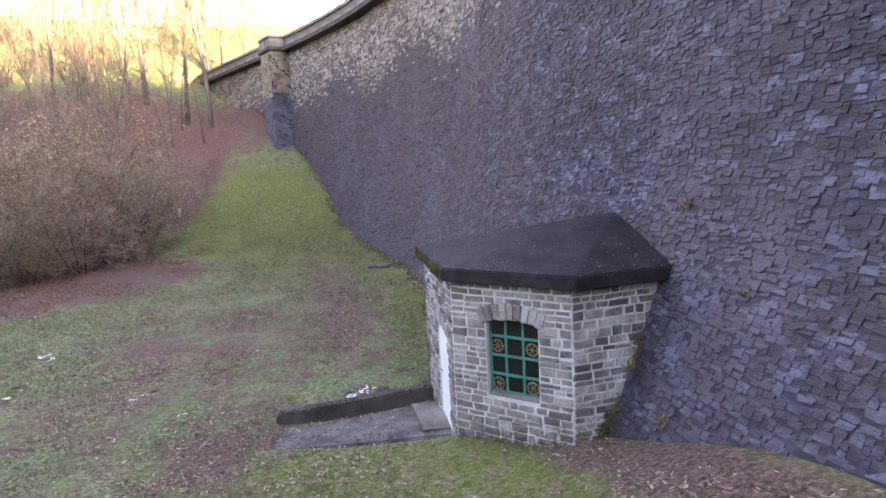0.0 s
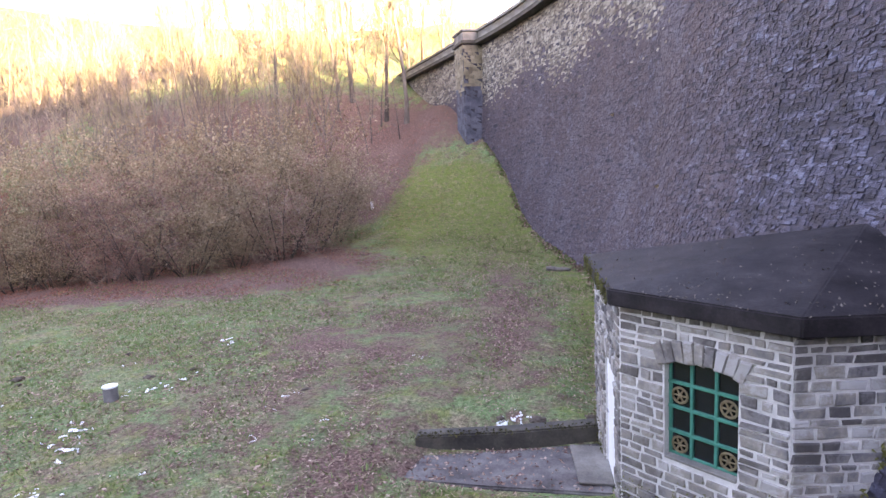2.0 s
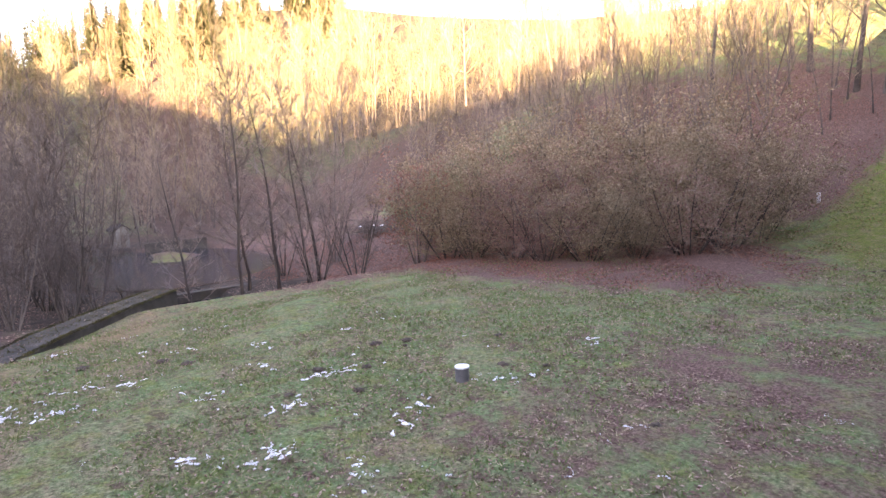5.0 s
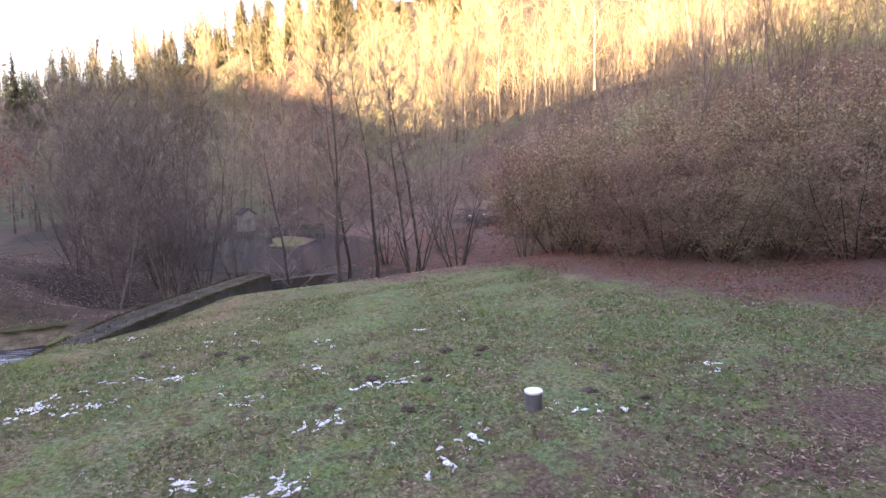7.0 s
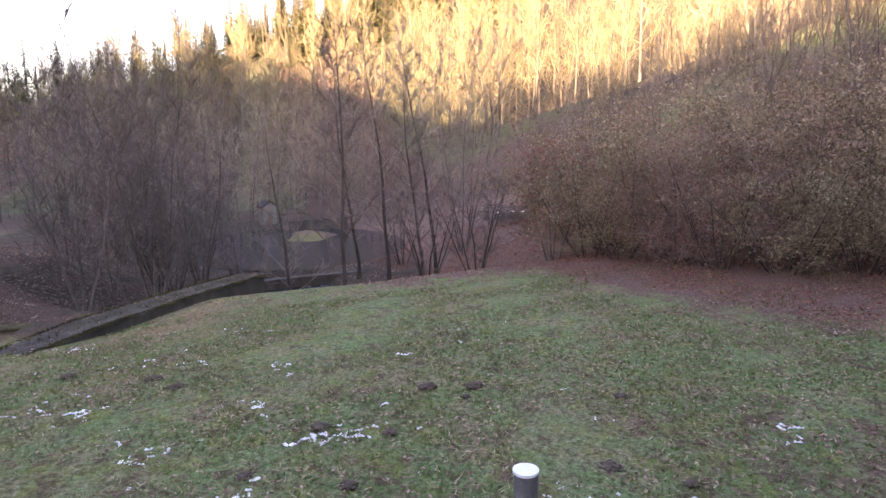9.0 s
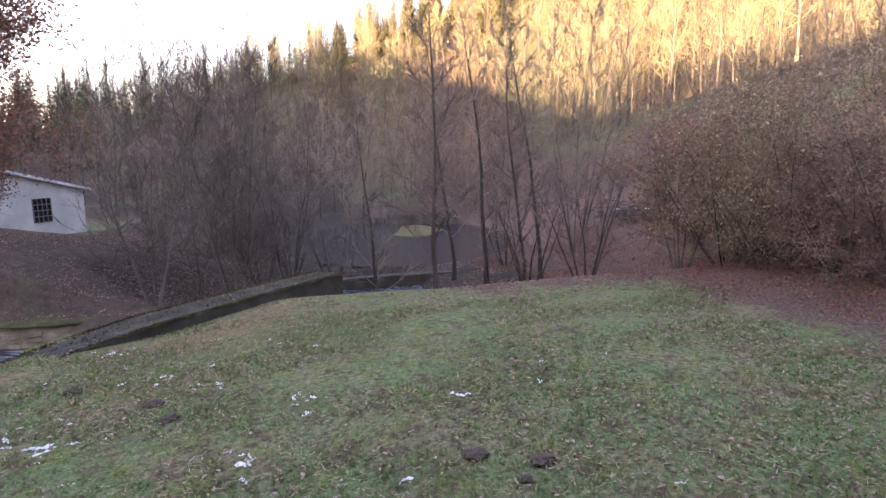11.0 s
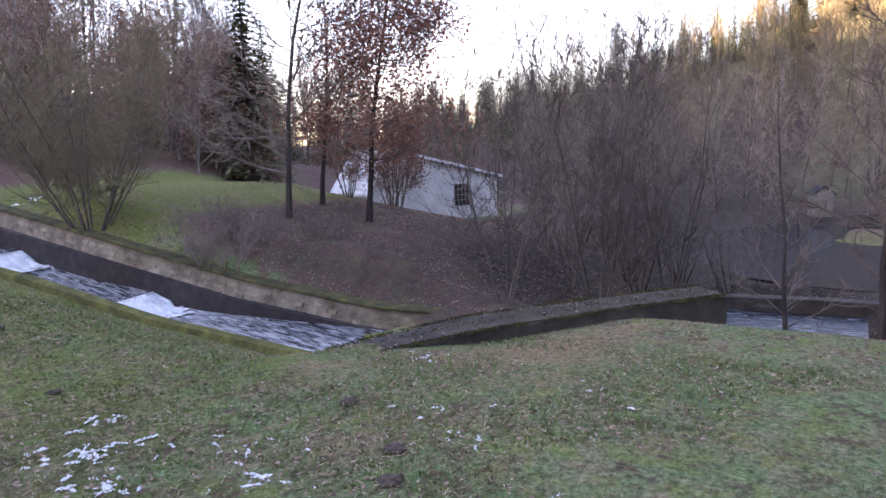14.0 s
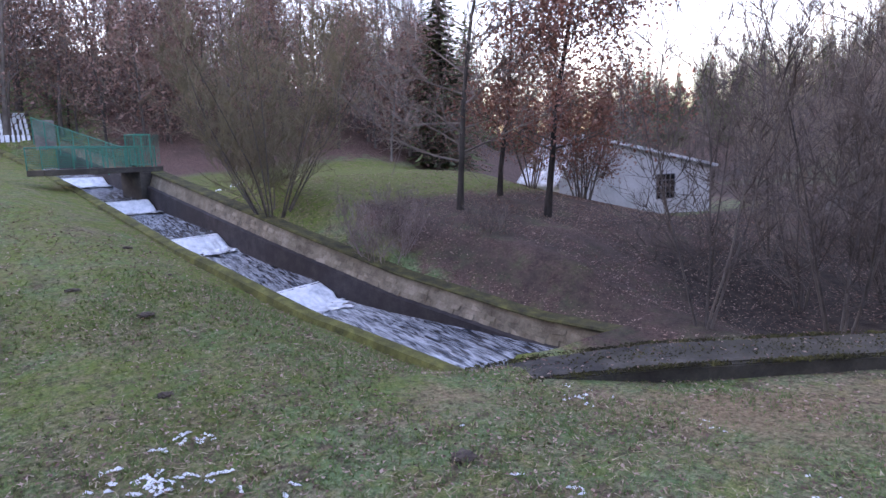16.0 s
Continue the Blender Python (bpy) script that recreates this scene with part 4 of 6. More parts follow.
def channel():
    yy = np.arange(1.6, -33.5, -0.6)
    ex, ez = edge_at(yy)
    tang = np.gradient(np.stack([ex, yy], -1), axis=0)
    tang /= np.linalg.norm(tang, axis=1, keepdims=True)
    out = np.stack([-tang[:, 1], tang[:, 0]], -1)
    out *= np.sign(out[:, :1])

    def sweep(name, profile, mat, label):
        k = len(profile)
        v = np.array([[(ex[i] + out[i, 0] * u, yy[i] + out[i, 1] * u, ez[i] + w) for u, w in profile] for i in range(len(yy))])
        i = np.arange(len(yy) - 1)[:, None] * k + np.arange(k - 1)[None]
        f = np.stack([i, i + 1, i + k + 1, i + k], -1).reshape(-1, 4)
        return tagged(new(name, mesh(name, v, f, mat)), label, "channel wall", kind="structure")

    def wall_stones(wall):
        rng = np.random.RandomState(31)
        kinds = [mesh("stone", stone_block(rng, 0.16), STONE_FACES, TAN_STONE) for _ in range(7)]
        for row in range(3):
            y = 1.3
            while y > -14:
                w = rng.uniform(0.22, 0.5)
                x, z = edge_at(y)
                d = np.array([edge_at(y - 0.2)[0] - x, -0.2, edge_at(y - 0.2)[1] - z], float)
                a = Vector(d / np.linalg.norm(d))
                u = (Vector((-0.37, -0.1, 0.93)) - a * a.dot(Vector((-0.37, -0.1, 0.93)))).normalized()
                o = a.cross(u)
                o = o if o.x > 0 else -o
                t = (row + 0.5) / 3
                p = Vector((float(x), y, float(z))) + Vector((0.95, 0.3, 0)) * (0.065 + 0.15 * t) + Vector((0, 0, -0.12 - 0.4 * t))
                ob = child("stone", kinds[rng.randint(7)], wall)
                ob.matrix_basis = Matrix([[a[i] * w, u[i] * 0.135, o[i] * rng.uniform(0.012, 0.035), p[i]] for i in range(3)] + [[0, 0, 0, 1]])
                y -= w * 1.0

    far = sweep("channel_wall", [(-0.5, -0.6), (-0.5, 0.03), (0.02, 0.03), (0.05, -0.1), (0.06, -0.12), (0.22, -0.52)], TAN_STONE, "sloping stone channel wall, pale and stained")
    sweep("channel_plinth", [(0.20, -0.50), (0.34, -0.55), (0.42, -2.6)], WET_STONE, "dark wet foot of the channel wall")
    sweep("channel_rim", [(CHANNEL - 0.1, -2.6), (CHANNEL - 0.1, -0.55), (CHANNEL - 0.04, -0.49), (CHANNEL + 0.12, -0.445), (CHANNEL + 0.35, -0.47), (CHANNEL + 0.5, -0.9)], MOSS, "mossy rim of the channel along the grass")
    sweep("channel_coping", [(-0.55, 0.034), (-0.5, 0.10), (0.03, 0.10), (0.10, 0.06), (0.10, 0.034)], DARK_MOSS, "moss-grown coping of the channel wall")

    wall_stones(far)
    # water: pools between the falls
    pools = [(1.5, -6.2, -2.0, -1.4), (-6.9, -12.0, -0.95, -0.2), (-12.7, -18.2, 0.25, 0.95), (-18.9, -24.0, 1.4, 2.0), (-24.6, -33.0, 2.4, 3.0)]
    v, f, falls, froth = [], [], [], []
    for n, (y0, y1, z0, z1) in enumerate(pools):
        steps = np.linspace(y0, y1, 14)
        for y, z in zip(steps, np.linspace(z0, z1, 14)):
            x = float(edge_at(y)[0])
            below = 1.0 if n == len(pools) - 1 else math.exp(-abs(y - y1) / 2.6)
            for k in range(5):
                v.append((x + 0.4 + (CHANNEL - 0.45) * k / 4, y - 0.15 + 0.225 * k, z))
                froth.append(1.15 * below + 0.6 * (k / 4) ** 2 - 0.2)
        b = n * 70
        f += [(b + 5 * i + k, b + 5 * i + k + 1, b + 5 * i + k + 6, b + 5 * i + k + 5) for i in range(13) for k in range(4)]
        if n:
            falls.append((pools[n - 1][1], pools[n - 1][3], y0, z0))
    water = tagged(new("water", mesh("water", np.array(v), np.array(f), WATER, True)), "fast dark water with streaks of foam", "water", kind="structure")
    water.data.attributes.new("foam", "FLOAT", "POINT").data.foreach_set("value", np.array(froth, np.float32))
    rng = np.random.RandomState(4)
    for ya, za, yb, zb in falls:
        vv, ff = [], []
        across, down = 60, 22
        for i in range(across):
            for j in range(down):
                u, t = i / (across - 1), j / (down - 1)
                drop, run = min(t / 0.45, 1.0), max(0.0, (t - 0.45) / 0.55)
                lump = noise.noise(Vector((u * 9, t * 5, ya))) + 0.6 * noise.noise(Vector((u * 23, t * 12, ya)))
                y = yb - 0.1 + (ya - yb + 0.15 + 0.1 * lump) * drop + (0.75 + 0.45 * lump) * run
                z = zb + 0.03 + (za - zb) * drop**1.2 + 0.05 * lump * (0.2 + drop) - 0.06 * run
                if i in (0, across - 1):
                    z -= 0.25
                x = float(edge_at(y)[0])
                vv.append((x + 0.42 + u * (CHANNEL - 0.5), y - 0.15 + 0.9 * u + rng.uniform(-0.015, 0.015), z))
        for i in range(across - 1):
            for j in range(down - 1):
                a = i * down + j
                ff.append((a, a + 1, a + down + 1, a + down))
        child("fall", mesh("fall", np.array(vv), np.array(ff), FOAM, True), water, "white water tumbling over a step")
    return far


channel()


def stream():
    n = 40
    xs_, ys_ = np.linspace(-29.2, -35.6, n), np.linspace(-2.6, 2.6, 7)
    v = np.array([[(x, 9.9 + 0.05 * (x + 30) + w * 1.2, -2.75) for w in ys_] for x in xs_])
    i = np.arange(n - 1)[:, None] * 7 + np.arange(6)[None]
    f = np.stack([i, i + 1, i + 8, i + 7], -1).reshape(-1, 4)
    tagged(new("stream_water", mesh("stream_water", v, f, CALM, True)), "rippling dark stream below the training wall", "water", kind="structure")


stream()


def pond():
    """Still water behind the low bank wall."""
    a = np.linspace(0, 2 * math.pi, 49)[:-1]
    ring = np.stack([-50.5 + 12.2 * np.cos(a), 11 + 8.4 * np.sin(a), np.full(48, -2.42)], -1)
    f = np.stack([np.full(48, 48), np.arange(48), (np.arange(48) + 1) % 48], -1)
    tagged(new("pond_water", mesh("pond_water", np.concatenate([ring, [[-50.5, 11, -2.42]]]), f, STILL, True)), "still dark pond reflecting the bare trees", "water", kind="structure")


pond()
strip_block([(-34.6, 7.2), (-35.2, 10.2), (-35.8, 13.4)], [(-35.2, 7.0), (-35.8, 10.0), (-36.4, 13.3)], -3.6, [-2.3, -2.26, -2.3], DARK_CONCRETE, "far_bank_wall", "mossy stone bank wall across the stream", "wall")


# ---- bridge with green railings, weir ----
def bridge():
    root = new("footbridge")
    tagged(root, "concrete slab footbridge with green mesh railings and gate", "bridge")
    p, q = Vector((-19.3, -20.2, 0)), Vector((-14.9, -18.4, 0))
    e = (q - p).normalized()
    m = Matrix(((e.x, -e.y, 0, p.x), (e.y, e.x, 0, p.y), (0, 0, 1, 0), (0, 0, 0, 1)))
    L = (q - p).length
    part("deck", boxed((-0.3, -0.7, 2.62), (L, 0.7, 2.86), m, 0.02), DARK_CONCRETE, root)
    part("abutment", boxed((0.25, -0.75, 0.0), (0.9, 0.75, 2.62), m, 0.02), DARK_CONCRETE, root)
    for side in (-0.62, 0.62):
        rail = child("railing", None, root, "green wire mesh railing")
        for i in range(5):
            x = L * i / 4
            part("post", rod(bmesh.new(), m @ Vector((x, side, 2.86)), m @ Vector((x, side, 3.75)), 0.025), GREEN, rail)
        part("handrail", rod(bmesh.new(), m @ Vector((0, side, 3.75)), m @ Vector((L, side, 3.75)), 0.022), GREEN, rail)
        bm = bmesh.new()
        for i in range(60):
            x = L * i / 59
            rod(bm, m @ Vector((x, side, 2.92)), m @ Vector((x, side, 3.73)), 0.005, 4)
        for i in range(9):
            z = 2.95 + 0.09 * i
            rod(bm, m @ Vector((0, side, z)), m @ Vector((L, side, z)), 0.005, 4)
        part("wire_mesh", bm, GREEN, rail)
    gate = child("gate_cage", None, root, "tall green mesh gate")
    for x, y in ((0, -0.34), (0, 0.34), (0.75, -0.34), (0.75, 0.34)):
        part("post", rod(bmesh.new(), m @ Vector((x, y, 2.86)), m @ Vector((x, y, 4.3)), 0.035), GREEN, gate)
    for z in (2.95, 4.28):
        bm = bmesh.new()
        for a, b in (((0, -0.34), (0, 0.34)), ((0.75, -0.34), (0.75, 0.34)), ((0, -0.34), (0.75, -0.34)), ((0, 0.34), (0.75, 0.34))):
            rod(bm, m @ Vector((*a, z)), m @ Vector((*b, z)), 0.03)
        part("gate_frame", bm, GREEN, gate)
    bm = bmesh.new()
    for i in range(14):
        y = -0.34 + 1.3 * i / 13
        for x in (0, 0.75):
            rod(bm, m @ Vector((x, y, 2.95)), m @ Vector((x, y, 4.28)), 0.006, 4)
    for i in range(8):
        x = 0.75 * i / 7
        for y in (-0.34, 0.34):
            rod(bm, m @ Vector((x, y, 2.95)), m @ Vector((x, y, 4.28)), 0.006, 4)
    part("wire_mesh", bm, GREEN, gate)
    return root


bridge()


def stair_fence():
    """Green mesh fence that comes down beside the overflow steps."""
    root = new("stair_fence")
    tagged(root, "green mesh fence descending beside the overflow", "fence")
    a, b = Vector((-15.6, -33.5, 5.0)), Vector((-18.6, -21.5, 2.75))
    for i in range(7):
        p = a + (b - a) * i / 6
        part("post", rod(bmesh.new(), (p.x, p.y, p.z - 0.6), (p.x, p.y, p.z + 1.0), 0.03), GREEN, root)
    up = Vector((0, 0, 1.0))
    part("handrail", rod(bmesh.new(), a + up, b + up, 0.025), GREEN, root)
    bm = bmesh.new()
    for i in range(90):
        p = a + (b - a) * i / 89
        rod(bm, p + Vector((0, 0, 0.05)), p + up, 0.006, 4)
    for i in range(9):
        o = Vector((0, 0, 0.06 + 0.11 * i))
        rod(bm, a + o, b + o, 0.006, 4)
    part("wire_mesh", bm, GREEN, root)


stair_fence()


def weir():
    root = new("overflow_weir")
    tagged(root, "stepped stone overflow with white water and pier", "weir", kind="structure")
    m = pose(-10.2, -35.0, 0, 0, 0, 0)
    for i in range(5):
        part("step_stone", boxed((-5.5, -0.7 - i * 0.9, 3.0), (5.0, 0.3 - i * 0.9, 5.0 + i * 0.4), m, 0.03), DARK_CONCRETE, root)
        rng = np.random.RandomState(i)
        v, f = [], []
        for k in range(40):
            x = -5.3 + k * 0.26
            z0, z1 = 5.0 + i * 0.4, 4.6 + i * 0.4
            w = rng.uniform(0.10, 0.24)
            y = 0.36 - i * 0.9 + rng.uniform(0, 0.06)
            b = len(v)
            v += [(x, y - 0.2, z0 + 0.03), (x + w, y - 0.2, z0 + 0.03), (x + w, y, z0 - 0.02), (x, y, z0 - 0.02), (x + w * 0.9, y + 0.06, z1), (x + w * 0.1, y + 0.06, z1)]
            f += [(b, b + 1, b + 2, b + 3), (b + 3, b + 2, b + 4, b + 5)]
        ob = child("water_curtain", mesh("water_curtain", np.array(v), np.array(f), FOAM), root, "thin white falling water")
        ob.matrix_basis = m
    part("pier", boxed((-6.6, -5, 2.5), (-5.5, 0.8, 5.9), m, 0.04), CONCRETE, root)
    part("pier", boxed((5.0, -5, 2.5), (6.1, 0.8, 6.4), m, 0.04), CONCRETE, root)
    part("pier_house", boxed((-3.9, -7.0, 6.2), (5.5, -5.2, 7.6), m, 0.04), WASH, root)
    part("pier_roof", boxed((-4.4, -7.4, 7.6), (5.9, -4.8, 7.9), m, 0.04), ROOF, root)
    return root


weir()


# ---- white house, hut and far low wall ----
def white_house():
    root = new("white_house")
    tagged(root, "whitewashed house with a snow-dusted roof behind the trees", "house")
    m = pose(-41.9, -11.4, -0.5, 0, 0, 73)
    w, d, low, ridge, at, right, left = 6.2, 4.2, 1.9, 4.1, -2.4, 2.3, -3.9
    bm = bmesh.new()
    pts = [(0, left, -1.5), (0, w, -1.5), (0, w, right), (0, at, ridge), (0, left, low)]
    a = [bm.verts.new(p) for p in pts]
    b = [bm.verts.new((-d, y, z)) for x, y, z in pts]
    bm.faces.new(a)
    bm.faces.new(b[::-1])
    for i in range(5):
        bm.faces.new((a[i], a[(i + 1) % 5], b[(i + 1) % 5], b[i]))
    bmesh.ops.recalc_face_normals(bm, faces=bm.faces)
    bm.transform(m)
    part("wall", bm, WASH, root)
    for y0, z0, mat in ((left - 0.35, low - 0.4, ROOF_SNOW), (w + 0.35, right - 0.1, ROOF_SNOW)):
        bm = bmesh.new()
        v = [bm.verts.new(p) for x in (0.3, -d - 0.3) for p in ((x, y0, z0), (x, at, ridge + 0.02), (x, at, ridge + 0.18), (x, y0, z0 + 0.16))]
        for f in ((0, 1, 2, 3), (7, 6, 5, 4), (0, 4, 5, 1), (1, 5, 6, 2), (2, 6, 7, 3), (3, 7, 4, 0)):
            bm.faces.new([v[i] for i in f])
        bmesh.ops.recalc_face_normals(bm, faces=bm.faces)
        bm.transform(m)
        part("roof_side", bm, mat, root)
    win = child("window", None, root)
    y0 = 2.4
    part("pane", boxed((-0.05, y0, 0.5), (0.02, y0 + 1.25, 1.9), m), PANE, win)
    bm = bmesh.new()
    for k in range(5):
        box(bm, (0.0, y0 + 0.3125 * k - 0.02, 0.5), (0.05, y0 + 0.3125 * k + 0.02, 1.9), m)
        box(bm, (0.0, y0, 0.5 + 0.35 * k - 0.02), (0.045, y0 + 1.25, 0.5 + 0.35 * k + 0.02), m)
    part("window_frame", bm, STEEL, win)
    return root


white_house()


def hut():
    root = new("hut")
    tagged(root, "small pale grey hut with a gable roof across the stream", "hut")
    m = pose(-62.5, 8.3, -1.25, 0, 0, 20) @ Matrix.Diagonal((0.5, 0.5, 0.5, 1))
    bm = bmesh.new()
    pts = [(0, 0, -1.5), (0, 2.4, -1.5), (0, 2.4, 1.9), (0, 1.2, 2.8), (0, 0, 1.9)]
    a = [bm.verts.new(p) for p in pts]
    b = [bm.verts.new((-3, y, z)) for x, y, z in pts]
    bm.faces.new(a)
    bm.faces.new(b[::-1])
    for i in range(5):
        bm.faces.new((a[i], a[(i + 1) % 5], b[(i + 1) % 5], b[i]))
    bmesh.ops.recalc_face_normals(bm, faces=bm.faces)
    bm.transform(m)
    part("wall", bm, CONCRETE, root)
    part("door", boxed((0.0, 0.8, -1.4), (0.05, 1.6, 0.9), m, 0.01), WOOD, root)
    for y0, y1 in ((-0.3, 1.2), (2.7, 1.2)):
        bm = bmesh.new()
        v = [bm.verts.new(p) for x in (0.3, -3.3) for p in ((x, y0, 1.68), (x, y1, 2.82), (x, y1, 2.95), (x, y0, 1.81))]
        for f in ((0, 1, 2, 3), (7, 6, 5, 4), (0, 4, 5, 1), (1, 5, 6, 2), (2, 6, 7, 3), (3, 7, 4, 0)):
            bm.faces.new([v[i] for i in f])
        bm.transform(m)
        part("roof_side", bm, ROOF, root)
    strip_block([(-60.6, 10.4), (-60.2, 13.0), (-59.8, 15.6)], [(-61.0, 10.4), (-60.6, 13.0), (-60.2, 15.6)], -2.8, [-1.6, -1.5, -1.4], DARK_CONCRETE, "pond_wall", "long low dark wall by the pond", "wall")


hut()


# ---- trees ----
def limb(rng, p, d, length, r, pieces, bend, lift):
    """Connected pieces of one branch: rows for tubes() and the points along it."""
    segs, pts = [], [p.copy()]
    for k in range(pieces):
        d = d + rng.normal(size=3) * bend + np.array([0, 0, lift])
        d = d / np.linalg.norm(d)
        q = p + d * length / pieces
        r0, r1 = r * (1 - 0.85 * k / pieces), r * (1 - 0.85 * (k + 1) / pieces)
        segs.append((*p, *q, r0, r1))
        p = q
        pts.append(p.copy())
    return segs, np.array(pts), d


def grow(seed, height, radius, limbs, reach, start, angle, subs, twigs, stems=1, splay=0.0, twig_r=0.006, shape=1.0, lift=0.06):
    """A bare tree: trunk pieces, twig pieces and the twig tips. reach: length of the lowest limbs; angle: their rise from level, in degrees."""
    rng = np.random.RandomState(seed)
    trunk, wood, tips = [], [], []
    for s in range(stems):
        az = 2.4 * s + rng.uniform(0, 0.8)
        d = np.array([math.cos(az) * splay, math.sin(az) * splay, 1.0])
        h = height * (rng.uniform(0.75, 1.05) if stems > 1 else 1.0)
        base = np.array([math.cos(az), math.sin(az), 0]) * (0.18 * splay * stems**0.5 if stems > 1 else 0) + np.array([0, 0, -0.3])
        segs, pts, _ = limb(rng, base, d / np.linalg.norm(d), h + 0.3, radius * rng.uniform(0.8, 1.1), 9, 0.045, 0.03)
        trunk.append((pts, [radius * rng.uniform(0.9, 1.0) * (1 - 0.88 * i / 9) * (1.35 if i == 0 else 1) for i in range(10)]))
        for k in range(limbs):
            u = start + (1 - start) * (k + rng.rand()) / limbs
            i = min(int(u * 9), 8)
            p = pts[i] + (pts[i + 1] - pts[i]) * (u * 9 - i)
            a, e = 2.4 * k + rng.uniform(-0.5, 0.5), radians(angle + rng.uniform(-15, 15) + 25 * u)
            ld = np.array([math.cos(a) * math.cos(e), math.sin(a) * math.cos(e), math.sin(e)])
            ll = reach * (1.0 - shape * 0.75 * max(0, (u - start) / (1 - start))) * rng.uniform(0.7, 1.15)
            ls, lp, lend = limb(rng, p, ld, ll, max(radius * 0.38 * (1 - 0.7 * u), twig_r * 2), 4, 0.12, lift)
            wood += ls
            for j in range(subs):
                w = rng.uniform(0.2, 1.0) * 4
                i2 = min(int(w), 3)
                bp = lp[i2] + (lp[i2 + 1] - lp[i2]) * (w - i2)
                bd = lp[i2 + 1] - lp[i2]
                bd = bd / np.linalg.norm(bd) + rng.normal(size=3) * 0.55 + np.array([0, 0, 0.25])
                bs, bpts, _ = limb(rng, bp, bd / np.linalg.norm(bd), ll * rng.uniform(0.25, 0.5), twig_r * 1.8, 2, 0.2, lift)
                wood += bs
                for t in range(twigs):
                    i3 = rng.randint(2)
                    tp = bpts[i3] + (bpts[i3 + 1] - bpts[i3]) * rng.rand()
                    td = (bpts[2] - bpts[0]) / (np.linalg.norm(bpts[2] - bpts[0]) + 1e-6) + rng.normal(size=3) * 0.6 + np.array([0, 0, 0.2])
                    td /= np.linalg.norm(td)
                    te = tp + td * ll * rng.uniform(0.12, 0.28)
                    wood.append((*tp, *te, twig_r, twig_r * 0.4))
                    tips.append(te)
    return trunk, np.array(wood), np.array(tips)


def tree(name, label, category, seed, mats=(None, None), foliage=None, **k):
    """A tree as a thing: trunk, crown of twigs and, where it still has them, leaves."""
    root = new(name)
    tagged(root, label, category)
    trunk, wood, tips = grow(seed, **k)
    for pts, radii in trunk:
        child("stem" if len(trunk) > 1 else "trunk", mesh("trunk", *pipe(pts, radii, 7 if len(trunk) == 1 else 5), mats[0] or BARK, True), root)
    child("crown", mesh("crown", *tubes(wood, 3), mats[1] or TWIG), root)
    if foliage:
        mat, size, each, spread, low = foliage
        rng = np.random.RandomState(seed + 900)
        t = tips[tips[:, 2] > low]
        c = np.repeat(t, each, 0) + rng.normal(size=(len(t) * each, 3)) * spread
        child("foliage", mesh("foliage", *leaves(c, size, rng), mat), root)
    return root


def spruce(seed, height, label="tall dark spruce on the ridge"):
    """A conifer: whorls of drooping boughs set with needle sprays."""
    rng = np.random.RandomState(seed)
    root = new("spruce")
    tagged(root, label, "conifer")
    child("trunk", mesh("trunk", *tubes([(0, 0, -0.3, 0, 0, height, height * 0.016, 0.02)], 7), BARK, True), root)
    v, f, n = [], [], 0
    z = height * 0.06
    while z < height * 0.98:
        u = z / height
        r = height * 0.25 * (1 - u) ** 0.75 + 0.25
        for k in range(7):
            a = 2 * math.pi * (k + rng.rand()) / 7
            rr = r * rng.uniform(0.7, 1.15)
            for s in range(4):
                w, t0, t1 = rr * 0.21 * (1 - 0.15 * s), s / 4, (s + 1.3) / 4
                droop = -0.28
                p0 = np.array([math.cos(a) * rr * t0, math.sin(a) * rr * t0, z + rr * droop * t0])
                p1 = np.array([math.cos(a) * rr * t1, math.sin(a) * rr * t1, z + rr * droop * t1 * t1 + rng.uniform(-0.1, 0.1)])
                side = np.array([-math.sin(a), math.cos(a), 0]) * w * (1 - 0.2 * s)
                drop = np.array([0, 0, -0.22 * w])
                v += [p0, p1, p0 * 0.4 + p1 * 0.6 + side + drop, p0 * 0.4 + p1 * 0.6 - side + drop]
                f += [(n, n + 1, n + 2), (n, n + 3, n + 1)]
                n += 4
        z += height * 0.024 * rng.uniform(0.8, 1.2)
    child("crown", mesh("crown", np.array(v), np.array(f), NEEDLE), root)
    return root


place_rng = np.random.RandomState(77)


def plant(kinds, spots, low=0.85, high=1.15, group=""):
    """Sets trees of the given kinds on the ground; the first of each kind is the original."""
    used = set()
    for i, (x, y) in enumerate(spots):
        ob = kinds[place_rng.randint(len(kinds))] if i >= len(kinds) else kinds[i]
        s = place_rng.uniform(low, high)
        m = pose(x, y, ground_z(x, y), 0, 0, place_rng.uniform(0, 360))
        if ob.name in used:
            ob = copy_thing(ob, m)
        used.add(ob.name)
        ob.matrix_basis = m @ Matrix.Diagonal((s, s, s * place_rng.uniform(0.92, 1.1), 1))
        if group:
            tagged(ob, group=group)
    for k in kinds:
        if k.name not in used:
            for o in (*k.children_recursive, k):
                bpy.data.objects.remove(o)


def scatter(n, fn):
    out = []
    while len(out) < n:
        p = fn(place_rng)
        if p is not None:
            out.append(p)
    return out


def far_slope(r, a0, a1, r0, r1):
    """A spot on the far side of the valley, by bearing and distance."""
    a, d = radians(r.uniform(a0, a1)), r.uniform(r0, r1)
    return -8 - d * math.sin(a), 8 + d * math.cos(a)


